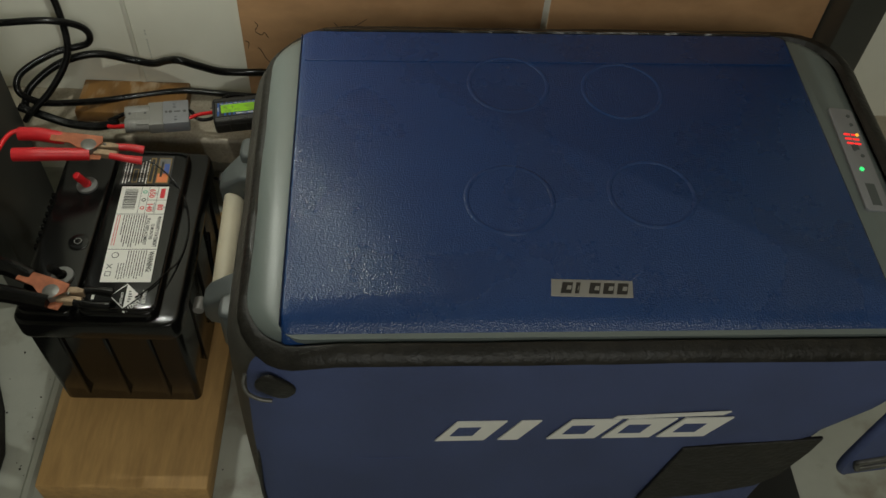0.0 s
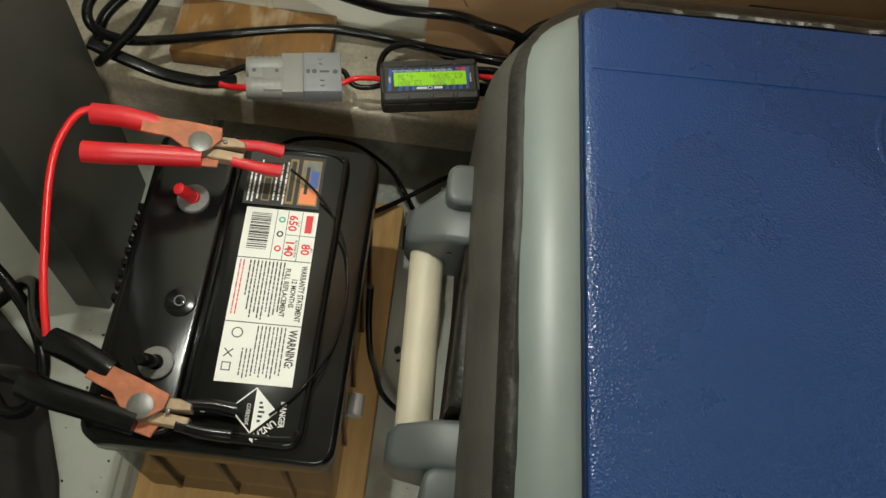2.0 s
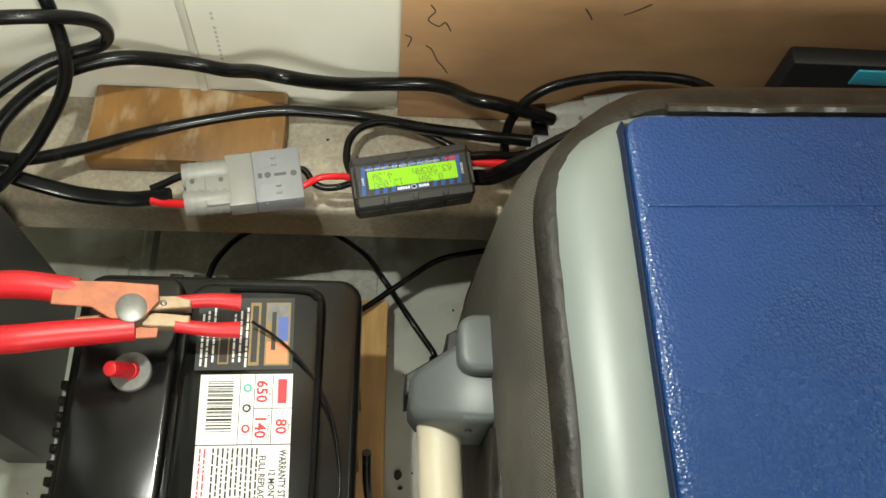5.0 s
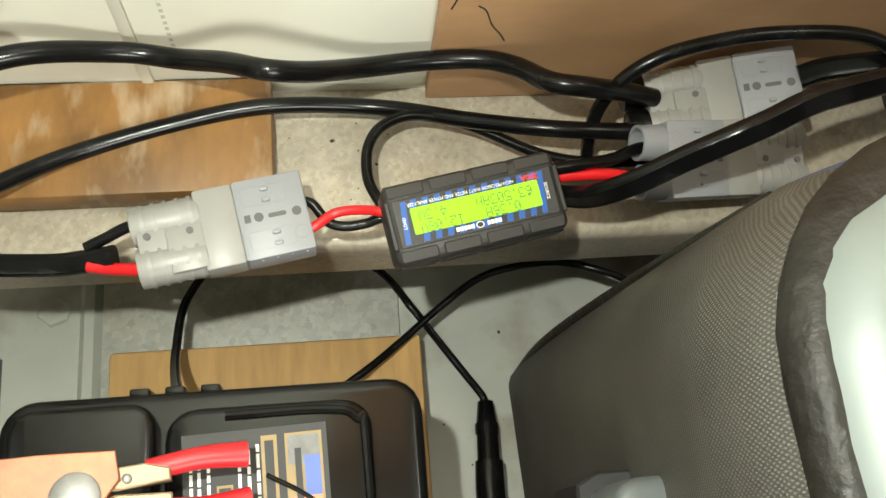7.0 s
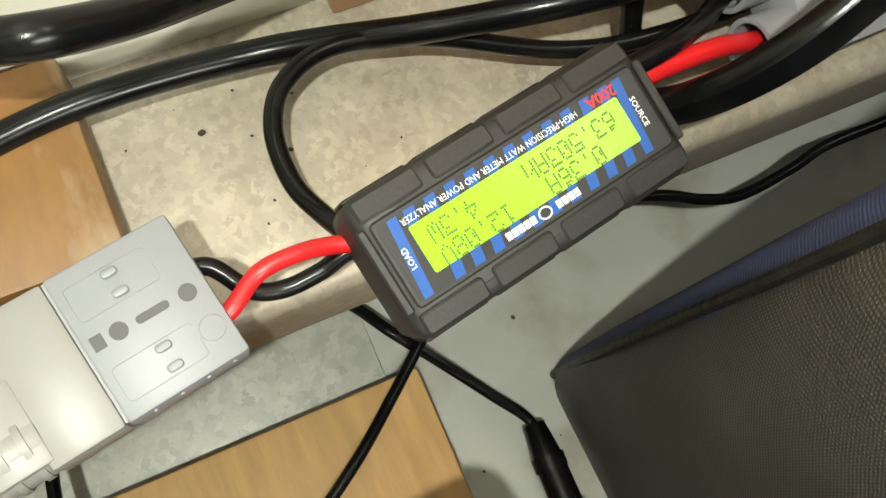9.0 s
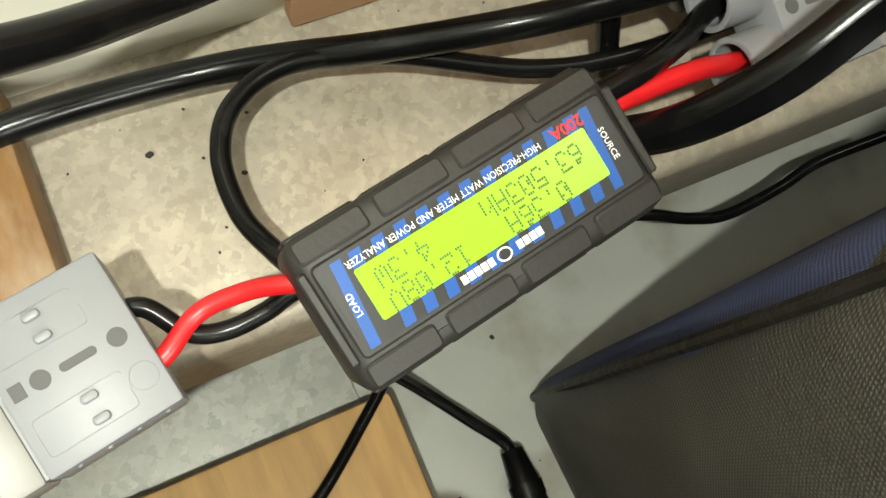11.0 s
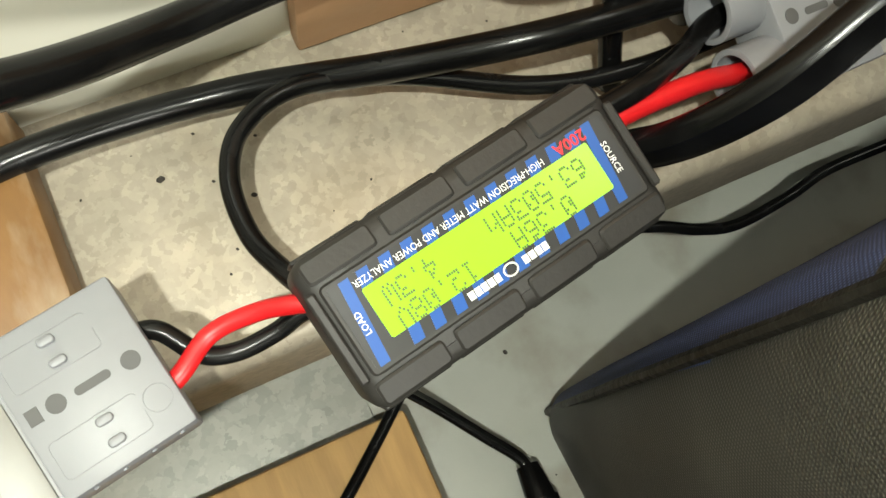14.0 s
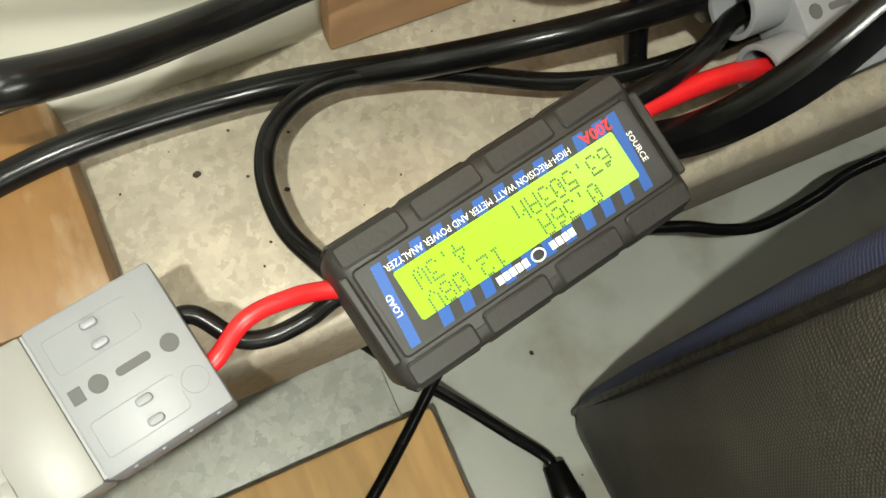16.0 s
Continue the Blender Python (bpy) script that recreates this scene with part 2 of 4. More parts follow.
def round_rect(x0, x1, y0, y1, r, n=5):
    pts = []
    for cx, cy, a in ((x1 - r, y1 - r, 0), (x0 + r, y1 - r, 90), (x0 + r, y0 + r, 180), (x1 - r, y0 + r, 270)):
        for i in range(n + 1):
            t = radians(a + 90 * i / n)
            pts.append((cx + r * math.cos(t), cy + r * math.sin(t)))
    return pts


def cyl(r, z0, z1, x=0, y=0, n=24, bevel=0.0, r2=None, m=None):
    bm = bmesh.new()
    bmesh.ops.create_cone(bm, cap_ends=True, segments=n, radius1=r, radius2=r if r2 is None else r2, depth=z1 - z0)
    bmesh.ops.translate(bm, verts=bm.verts[:], vec=(x, y, (z0 + z1) / 2))
    if bevel:
        es = [e for e in bm.edges if abs(e.verts[0].co.z - e.verts[1].co.z) < 1e-6]
        bmesh.ops.bevel(bm, geom=es, offset=bevel, segments=2, profile=0.5, affect="EDGES")
    if m is not None:
        bm.transform(m)
    return bm


def loft(rings, caps=True, closed=True):
    """Skin between rings of equally many points."""
    bm = bmesh.new()
    vs = [[bm.verts.new(p) for p in ring] for ring in rings]
    n = len(rings[0])
    for a, b in zip(vs, vs[1:]):
        for i in range(n if closed else n - 1):
            bm.faces.new((a[i], a[(i + 1) % n], b[(i + 1) % n], b[i]))
    if caps:
        bm.faces.new(vs[0][::-1])
        bm.faces.new(vs[-1])
    bmesh.ops.recalc_face_normals(bm, faces=bm.faces[:])
    return bm


def spline(pts, per=10):
    p = [Vector(q) for q in pts]
    p = [2 * p[0] - p[1]] + p + [2 * p[-1] - p[-2]]
    out = []
    for i in range(1, len(p) - 2):
        for k in range(per):
            t = k / per
            out.append(0.5 * (2 * p[i] + (p[i + 1] - p[i - 1]) * t + (2 * p[i - 1] - 5 * p[i] + 4 * p[i + 1] - p[i + 2]) * t * t
                              + (3 * p[i] - p[i - 1] - 3 * p[i + 1] + p[i + 2]) * t ** 3))
    return out + [p[-2]]


def tube(pts, r, n=12, per=10, flat=None, up=(0, 0, 1)):
    """A cable along a smooth line; flat: a twin cable, that wide across its two cores."""
    line = spline(pts, per) if per > 1 else [Vector(q) for q in pts]
    rings = []
    radii = r if isinstance(r, (list, tuple)) else None
    side = None
    for i, c in enumerate(line):
        d = (line[min(i + 1, len(line) - 1)] - line[max(i - 1, 0)]).normalized()
        if side is None:
            side = d.cross(Vector(up))
            if side.length < 1e-3:
                side = d.cross(Vector((1, 0, 0)))
        side = (side - d * side.dot(d)).normalized()
        u = side.cross(d)
        rad = r if radii is None else np.interp(i / (len(line) - 1), np.linspace(0, 1, len(radii)), radii)
        ring = []
        for k in range(n):
            a = 2 * math.pi * k / n
            sx, sy = math.cos(a) * rad, math.sin(a) * rad
            if flat:
                sx += (flat / 2 - rad) * (1 if sx > 0 else -1)
                sy *= 1 - 0.16 * (abs(math.cos(a)) < 0.3)
            ring.append(c + side * sx + u * sy)
        rings.append(ring)
    return loft(rings)


def cable(name, pts, r, label, material="rubber", flat=None, up=(0, 0, 1), n=12):
    ob = part(name, tube(pts, r, n=24 if flat else max(n, 16), flat=flat, up=up), material)
    return tagged(ob, label, "cable")


def writing(name, body, size, m, material, parent, align="CENTER", extrude=0.0001, width=None, bold=0.0):
    cu = bpy.data.curves.new(name, "FONT")
    cu.body, cu.size, cu.align_x, cu.align_y, cu.extrude, cu.offset, cu.resolution_u = body, size, align, "CENTER", extrude, bold, 2
    tmp = bpy.data.objects.new("tmp", cu)
    scene.collection.objects.link(tmp)
    me = bpy.data.meshes.new_from_object(tmp)
    bpy.data.objects.remove(tmp)
    me.name = name
    xs = [v.co.x for v in me.vertices]
    if width and xs:
        k = width / (max(xs) - min(xs))
        me.transform(Matrix.Diagonal((k, 1, 1, 1)))
    me.transform(m)
    me.materials.append(M[material])
    ob = new(name, me)
    ob.parent = parent
    return ob


# ---- setting ----
def structure(name, bm, material, label, category):
    return tagged(part(name, bm, material), label, category, kind="structure")


SHELF, RAIL_Y, WALL_Y = 0.156, 1.061, 1.148
floor = structure("floor", box(-1.4, 1.5, -1.2, 1.2, -0.04, 0.0), "floor", "worn light grey painted metal floor with stains", "floor")
structure("wall_north", box(-1.4, 1.5, WALL_Y, 1.2, 0.0, 1.9), "wall", "cream painted smooth wall panel behind the ledge", "wall")
# unseen walls and ceiling, added so bounced light and reflections have surfaces
structure("wall_south", box(-1.4, 1.5, -1.25, -1.2, 0.0, 1.9), "wall", "unseen plain cream wall added behind for reflections", "wall")
structure("wall_west", box(-1.45, -1.4, -1.2, 1.2, 0.0, 1.9), "wall", "unseen plain cream side wall added for reflections", "wall")
structure("wall_east", box(1.5, 1.55, -1.2, 1.2, 0.0, 1.9), "wall", "unseen plain cream side wall added for reflections", "wall")
structure("ceiling", box(-1.4, 1.5, -1.2, 1.2, 1.95, 2.0), "wall", "unseen plain cream ceiling added for reflections", "ceiling")
structure("trim", box(-0.3655, -0.3595, WALL_Y - 0.0028, WALL_Y, SHELF, 1.9, 0.0012), "wall", "cream raised vertical rib of the wall panel", "trim")

# faint printed line on the wall panel, as plain bars
stamp = thing("printed_line", "faint grey vertical printed line on the cream wall panel", "marking")
for k in range(12):
    zz = 0.203 + 0.0047 * k
    if k != 9:
        part("bar", box(-0.3458, -0.3440, WALL_Y - 0.0002, WALL_Y, zz, zz + 0.0026), "print", stamp, smooth=False)

# folded galvanised ledge with a rounded front edge
prof = [(WALL_Y, SHELF)]
for i in range(7):
    a = radians(90 + 90 * i / 6)
    prof.append((RAIL_Y + 0.007 + 0.007 * math.cos(a), SHELF - 0.007 + 0.007 * math.sin(a)))
prof += [(RAIL_Y, 0.116), (RAIL_Y + 0.004, 0.112), (RAIL_Y + 0.03, 0.112), (RAIL_Y + 0.03, 0.115), (RAIL_Y + 0.004, 0.116),
         (RAIL_Y + 0.003, SHELF - 0.008), (RAIL_Y + 0.008, SHELF - 0.003), (WALL_Y, SHELF - 0.003)]
ledge = loft([[(x, y, z) for y, z in prof] for x in np.linspace(-0.62, 0.9, 30)])
structure("ledge", ledge, "rail", "galvanised folded steel ledge along the wall, dusty", "ledge")
structure("floor_sheet", box(-0.425, -0.236, 0.97, WALL_Y - 0.001, 0.0, 0.004, 0.001), "sheet", "thin galvanised sheet on the floor under the ledge", "metal sheet")
structure("floor_seam", loft([[(-0.440, y, 0), (-0.436, y, 0.005), (-0.430, y, 0.005), (-0.426, y, 0)] for y in np.linspace(0.55, 1.14, 8)]), "floor",
          "raised painted seam in the floor", "trim")

# plywood lining, with a pale joint
structure("plywood_panel", box(-0.224, 0.142, WALL_Y - 0.007, WALL_Y, SHELF + 0.001, 1.0, 0.001), "ply", "brown plywood sheet fixed to the wall", "wall panel")
pen = thing("pen_marks", "dark scribbled pen marks on the brown plywood", "marking")
for pts in (((-0.206, 0.282), (-0.203, 0.276), (-0.207, 0.268), (-0.200, 0.262), (-0.196, 0.266), (-0.192, 0.258)), ((-0.207, 0.242), (-0.203, 0.238), (-0.199, 0.227), (-0.194, 0.219), (-0.191, 0.213)), ((-0.110, 0.285), (-0.106, 0.279), (-0.104, 0.275)),
            ((-0.070, 0.292), (-0.080, 0.284), (-0.085, 0.281)), ((-0.221, 0.252), (-0.217, 0.249), (-0.219, 0.240))):
    part("stroke", tube([(x, WALL_Y - 0.0071, z) for x, z in pts], 0.00042, n=6, per=5), "dirt", pen)
structure("plywood_panel", box(0.150, 0.482, WALL_Y - 0.007, WALL_Y, SHELF + 0.001, 1.0, 0.001), "ply", "brown plywood sheet fixed to the wall", "wall panel")
structure("joint_strip", box(0.142, 0.150, WALL_Y - 0.004, WALL_Y, SHELF + 0.001, 1.0), "wall", "pale strip between the plywood sheets", "trim")
structure("wall_post", box(0.484, 0.53, WALL_Y - 0.05, WALL_Y, SHELF + 0.001, 1.4, 0.004), "post", "dark grey upright post against the wall", "post")
post = loft([[(-0.486, 0.914, z), (-0.484, 0.918, z), (-0.486, 1.050, z), (-0.490, 1.054, z), (-0.52, 1.054, z), (-0.516, 0.914, z)] for z in np.linspace(0, 0.95, 12)])
structure("steel_upright", post, "post", "dark grey painted folded steel upright beside the battery", "post")


# ---- wooden board under the battery ----
tagged(part("board", box(-0.412, -0.226, 0.648, 1.042, 0.0005, 0.038, 0.0025), "board"), "pale pine board lying on the grey floor", "board")

# block on the ledge
blk = thing("wood_block", "stained offcut of wood lying on the galvanised ledge", "wood block")
part("block", box(-0.438, -0.303, 1.087, 1.147, SHELF + 0.0005, 0.174, 0.0015), "block", blk)


# ---- battery ----
def battery():
    b = thing("car_battery", "black plastic car battery with white warning labels on a board", "battery")
    z0 = 0.0385
    rings = []
    for z, d in ((z0, 0.004), (z0 + 0.004, 0.001), (0.10, 0.0), (0.19, -0.001)):
        rings.append([(x, y, z) for x, y in round_rect(-0.403 + d, -0.247 - d, 0.753 + d, 0.979 - d, 0.008)])
    part("case", loft(rings), "black", b)
    for y in (0.80, 0.85, 0.90, 0.945):
        part("rib", box(-0.406, -0.402, y - 0.002, y + 0.002, 0.06, 0.186, 0.0008), "black", b)
        part("rib", box(-0.2475, -0.2445, y - 0.002, y + 0.002, 0.06, 0.186, 0.0008), "black", b)
    for x in (-0.37, -0.325, -0.28):
        part("rib", box(x - 0.002, x + 0.002, 0.7495, 0.754, 0.06, 0.186, 0.0008), "black", b)
    lid = prism(round_rect(-0.408, -0.243, 0.745, 0.985, 0.014), 0.186, 0.214, 0.004, 3)
    part("lid", lid, "black", b)
    part("lid_plateau", prism(round_rect(-0.343, -0.264, 0.752, 0.976, 0.012), 0.212, 0.2245, 0.003, 3), "black", b)
    part("lid_strip", prism(round_rect(-0.402, -0.347, 0.752, 0.980, 0.010), 0.212, 0.2225, 0.003, 3), "black", b)
    part("raised_edge", tube([(-0.335, 0.757, 0.2245), (-0.28, 0.757, 0.2245), (-0.268, 0.762, 0.2245), (-0.2655, 0.78, 0.2245), (-0.2665, 0.95, 0.2245),
                              (-0.270, 0.968, 0.2245), (-0.283, 0.972, 0.2245), (-0.32, 0.972, 0.2245)], 0.0018, n=8), "black", b)
    for i in range(9):
        y = 0.842 + 0.009 * i
        part("grip_tooth", box(-0.4115, -0.404, y, y + 0.005, 0.19, 0.212, 0.001), "black", b)
    for i in range(3):
        x = -0.360 + 0.014 * i
        part("grip_tooth", box(x, x + 0.008, 0.983, 0.988, 0.19, 0.209, 0.001), "black", b)
    for x, y, red in ((-0.370, 0.921, True), (-0.366, 0.797, False)):
        ring = part("post_ring", cyl(0.0114, 0.2215, 0.2258, x, y, 28, 0.001), "lead", b, "dull grey lead ring round the terminal")
        capm = pose(x, y, 0.2262, 14, -16, 0)
        cap = joined(cyl(0.0044, 0, 0.021, m=capm, n=18, bevel=0.0018), cyl(0.0052, -0.002, 0.002, m=capm, n=18, bevel=0.001))
        part("terminal_cap", cap, "redgrip" if red else "rubber", b, "red terminal cap" if red else "black terminal cap")
    part("vent_plug", joined(cyl(0.0108, 0.221, 0.2236, -0.361, 0.842, 28, 0.001), cyl(0.0042, 0.2236, 0.2250, -0.361, 0.842, 24, 0.0008)), "black", b)
    pts = [(-0.361 + 0.0036 * math.cos(a), 0.842 + 0.0036 * math.sin(a), 0.2251) for a in np.linspace(0, 2 * math.pi, 25)]
    part("vent_ring", tube(pts, 0.0005, n=6, per=1), "lead", b, "pale ring on the vent plug")
    part("cable_clip", joined(cyl(0.006, -0.008, 0.008, m=pose(-0.2365, 0.80, 0.172, 90, 0, 0), n=16, bevel=0.001)), "conn", b, "grey clip on the battery side")
    return b


bat = battery()


def flat(name, x0, x1, y0, y1, material, parent, m, z=0.0):
    return part(name, box(x0, x1, y0, y1, z, z + 0.00012, m=m), material, parent, smooth=False)


def label_sheet():
    s = thing("battery_label", "white printed warranty and warning label on the battery", "label")
    # text runs towards the camera: u along the text, v up the letters
    m = pose(-0.3055, 0.9205, 0.2249, 0, 0, -88.2)
    flat("paper", 0, 0.1300, -0.0255, 0.0255, "white", s, m)
    z = 0.00016
    for u in (0.0395, 0.0875):
        flat("rule", u, u + 0.0006, -0.0255, 0.0255, "ink", s, m, z)
    flat("rule", 0.0005, 0.0395, -0.0035, -0.0031, "ink", s, m, z)
    flat("rule", 0.0005, 0.0395, 0.0045, 0.0049, "ink", s, m, z)
    flat("rule", 0.0005, 0.0395, 0.0145, 0.0149, "ink", s, m, z)
    flat("rule", 0.0195, 0.0199, 0.0045, 0.0255, "ink", s, m, z)
    rng = random.Random(4)
    u = 0.004
    while u < 0.033:
        w = rng.choice((0.0004, 0.0008, 0.0013))
        flat("barcode_bar", u, u + w, -0.021, -0.007, "ink", s, m, z)
        u += w + rng.choice((0.0004, 0.0007, 0.001))
    P = lambda a, c: m @ pose(a, c, z)

    def text_line(u0, u1, v, h, ink="ink"):
        """A line of small print, word by word."""
        u = u0
        while u < u1 - 0.001:
            w = min(rng.choice((0.0016, 0.0026, 0.0038, 0.0052)), u1 - u)
            flat("text_bar", u, u + w, v, v + h, ink, s, m, z)
            u += w + 0.0007

    flat("code_bar", 0.003, 0.017, 0.0175, 0.0225, "red_ink", s, m, z)
    writing("number", "80", 0.0085, P(0.0300, 0.0198), "red_ink", s, bold=0.0002)
    writing("number", "650", 0.0085, P(0.0100, 0.0085), "red_ink", s, bold=0.0002)
    writing("number", "140", 0.0085, P(0.0300, 0.0085), "red_ink", s, bold=0.0002)
    writing("small_word", "CCA", 0.0024, P(0.0100, 0.0130), "ink", s)
    writing("small_word", "AH", 0.0024, P(0.0300, 0.0242), "ink", s)
    writing("small_word", "RC MINUTES", 0.0024, P(0.0300, 0.0130), "ink", s)
    for i, c in enumerate(("green_ink", "ink", "red_ink")):
        part("dial_mark", cyl(0.0024, z, z + 0.0001, 0.008 + 0.0115 * i, 0.0008, 18, m=m), c, s)
        part("dial_mark", cyl(0.0013, z + 0.0001, z + 0.0002, 0.008 + 0.0115 * i, 0.0008, 18, m=m), "white", s)
    writing("heading", "WARRANTY STATEMENT", 0.0056, P(0.0637, 0.0215), "ink", s, width=0.042, bold=0.00012)
    writing("heading", "12 MONTHS", 0.0050, P(0.0637, 0.0160), "ink", s, width=0.021, bold=0.00010)
    writing("heading", "FULL REPLACEMENT", 0.0050, P(0.0637, 0.0106), "ink", s, width=0.036, bold=0.00010)
    writing("heading", "WARNING:", 0.0078, P(0.1040, 0.0205), "ink", s, width=0.027, bold=0.0002)
    for k in range(10):
        v = 0.0072 - 0.0026 * k
        w = 0.044 * (0.82 + 0.18 * rng.random()) * (0.7 if k == 9 else 1)
        text_line(0.0415, 0.0415 + w, v, 0.0010)
    for k in range(2):
        text_line(0.0415, 0.0825, -0.0207 - 0.0025 * k, 0.0009, "red_ink")
    for k in range(11):
        v = 0.0150 - 0.0026 * k
        w = 0.038 * (0.85 + 0.15 * rng.random()) * (1 if k < 8 else 0.6)
        u0 = 0.0895 if k < 8 else 0.1060
        text_line(u0, min(u0 + w, 0.1285), v, 0.0009)
    part("stamp", joined(cyl(0.0038, z, z + 0.0001, 0.0955, -0.0160, 20, m=m)), "ink", s)
    part("stamp", joined(cyl(0.0030, z + 0.0001, z + 0.0002, 0.0955, -0.0160, 20, m=m)), "white", s)
    for a in (45, -45):
        part("bin_mark", box(-0.004, 0.004, -0.0004, 0.0004, 0, 0.0001, m=m @ pose(0.110, -0.0195, z, 0, 0, a)), "ink", s)
    flat("bin_mark", 0.1165, 0.1225, -0.0225, -0.0165, "ink", s, m, z)
    flat("bin_mark", 0.1172, 0.1218, -0.0218, -0.0172, "white", s, m, z + 0.00013)
    return s


label_sheet()


def brand_sticker():
    s = thing("product_sticker", "small black and gold printed sticker with a coloured picture", "sticker")
    m = pose(-0.3085, 0.9665, 0.2249, 0, 0, -88.2)
    z = 0.00016
    flat("backing", 0, 0.0435, -0.028, 0.0265, "ink", s, m)
    flat("picture", 0.003, 0.041, 0.0105, 0.0245, "gold_ink", s, m, z)
    flat("picture", 0.004, 0.015, 0.0115, 0.0235, "lead", s, m, z + 0.00013)
    flat("picture", 0.012, 0.027, 0.0175, 0.0235, "blue_ink", s, m, z + 0.00026)
    flat("picture", 0.027, 0.040, 0.0115, 0.0235, "orange_ink", s, m, z + 0.00026)
    flat("picture", 0.009, 0.032, 0.0140, 0.0165, "ink", s, m, z + 0.00039)
    flat("gold_bar", 0.003, 0.041, 0.0015, 0.0075, "gold_ink", s, m, z)
    flat("gold_bar", 0.005, 0.039, 0.0028, 0.0062, "ink", s, m, z + 0.00013)
    flat("gold_bar", 0.020, 0.040, -0.0155, -0.0095, "gold_ink", s, m, z)
    flat("gold_bar", 0.021, 0.039, -0.0147, -0.0103, "ink", s, m, z + 0.00013)
    for k, v in enumerate((-0.0005, -0.0040, -0.0075, -0.0190, -0.0225, -0.0255)):
        u = 0.006 + 0.002 * (k % 3)
        while u < 0.038:
            w = (0.0052, 0.0028, 0.0041, 0.0019)[(k + int(u * 900)) % 4]
            flat("text_bar", u, u + w, v, v + 0.0012, "white_ink", s, m, z)
            u += w + 0.0008
    return s


brand_sticker()


def danger_mark():
    s = thing("hazard_mark", "white printed corrosive diamond on the black battery lid", "label")
    m = pose(-0.2975, 0.7735, 0.2249, 0, 0, -88.2)
    z = 0.00005
    d = 0.0150
    part("diamond_half", prism([(-d, 0), (0, 0), (d, 0), (0, d)], z, z + 0.00012, m=m), "white_ink", s, smooth=False)
    for u0, v0, u1, v1 in ((-d, 0, 0, -d), (0, -d, d, 0)):
        a = math.degrees(math.atan2(v1 - v0, u1 - u0))
        part("diamond_line", box(0, d * 1.414, -0.0004, 0.0004, z, z + 0.00012, m=m @ pose(u0, v0, 0, 0, 0, a)), "white_ink", s, smooth=False)
    for k in range(5):
        part("diamond_figure", box(-0.006 + 0.003 * k, -0.0045 + 0.003 * k, 0.003, 0.007 - 0.001 * abs(k - 2), z + 0.00014, z + 0.0002, m=m), "ink", s, smooth=False)
    writing("word", "CORROSIVE", 0.0036, m @ pose(0.003, -0.0035, 0.0004, 0, 0, 0), "white_ink", s, width=0.014)
    writing("word", "UN2794", 0.0062, m @ pose(0.013, 0.0075, 0.0004, 0, 0, -47), "white_ink", s, width=0.019, bold=0.0001)
    writing("word", "DANGER", 0.0055, m @ pose(0.0015, 0.0185, 0.0004), "white_ink", s, width=0.017, bold=0.0001)
    flat("text_bar", -0.004, 0.004, -0.0335, -0.0305, "white_ink", s, m, z)
    return s


danger_mark()


# ---- spring clamps ----
def clamp(name, label, grip, m, k_grip=1.0, jaw_turn=0.0):
    """A battery clamp lying along x: grips at -x, jaws at +x."""
    c = thing(name, label, "clamp", at=m)
    for sgn in (1, -1):
        pts = [(-0.075, 0.0155 * sgn, 0.000), (-0.055, 0.0150 * sgn, 0.002), (-0.034, 0.0125 * sgn, 0.002), (-0.028 if sgn > 0 else 0.002, (0.0120 if sgn > 0 else 0.0090) * sgn, 0.002)]
        part("grip", tube(pts, [g * k_grip for g in (0.0074, 0.0075, 0.0072, 0.0066)], n=16), grip, c)
        k = 1.0 if sgn > 0 else 0.7
        plate = prism([(-0.040 * k, 0.002 * sgn), (-0.040 * k, 0.0155 * sgn), (-0.010, 0.0150 * sgn), (0.013, 0.0135 * sgn), (0.014, 0.004 * sgn), (0.006, -0.006 * sgn), (-0.010, -0.006 * sgn), (-0.020 * k, 0.0005 * sgn)][::sgn], 0.0040 * sgn + 0.003, 0.0040 * sgn + 0.0046, 0.0004, 1)
        part("copper_plate", plate, "copper", c, "copper plated clamp plate")
        jaw = prism([(0.002, 0.003 * sgn), (0.006, 0.008 * sgn), (0.022, 0.0085 * sgn), (0.030, 0.006 * sgn), (0.030, 0.002 * sgn), (0.012, 0.0005 * sgn)][::sgn], -0.004, 0.0045 + 0.001 * sgn, 0.0006, 1, m=pose(0, 0, 0, 0, 0, jaw_turn))
        part("jaw", jaw, "brass", c, "worn brass jaw")
        sleeve = tube([(0.022, 0.0065 * sgn, 0), (0.040, 0.0085 * sgn, -0.001), (0.056, 0.0080 * sgn, -0.003)], [0.0038, 0.0040, 0.0047], n=14)
        sleeve.transform(pose(0, 0, 0, 0, 0, jaw_turn))
        part("jaw_sleeve", sleeve, grip, c)
    part("pivot", cyl(0.0085, -0.006, 0.0090, n=28, bevel=0.0012), "zinc", c, "dull grey pivot rivet")
    for x, y in ((-0.022, 0.006), (0.016, 0.004)):
        part("rivet", cyl(0.0017, 0.004, 0.0068, x, y, 12, 0.0006), "zinc", c)
    return c


clamp("red_clamp", "red handled copper battery clamp on the battery terminal", "redgrip", pose(-0.364, 0.943, 0.258, 0, 8, 4))
clamp("black_clamp", "black handled copper battery clamp gripping the battery terminal", "rubber", pose(-0.362, 0.7615, 0.240, 0, 0, -17), 1.22, 16.0)


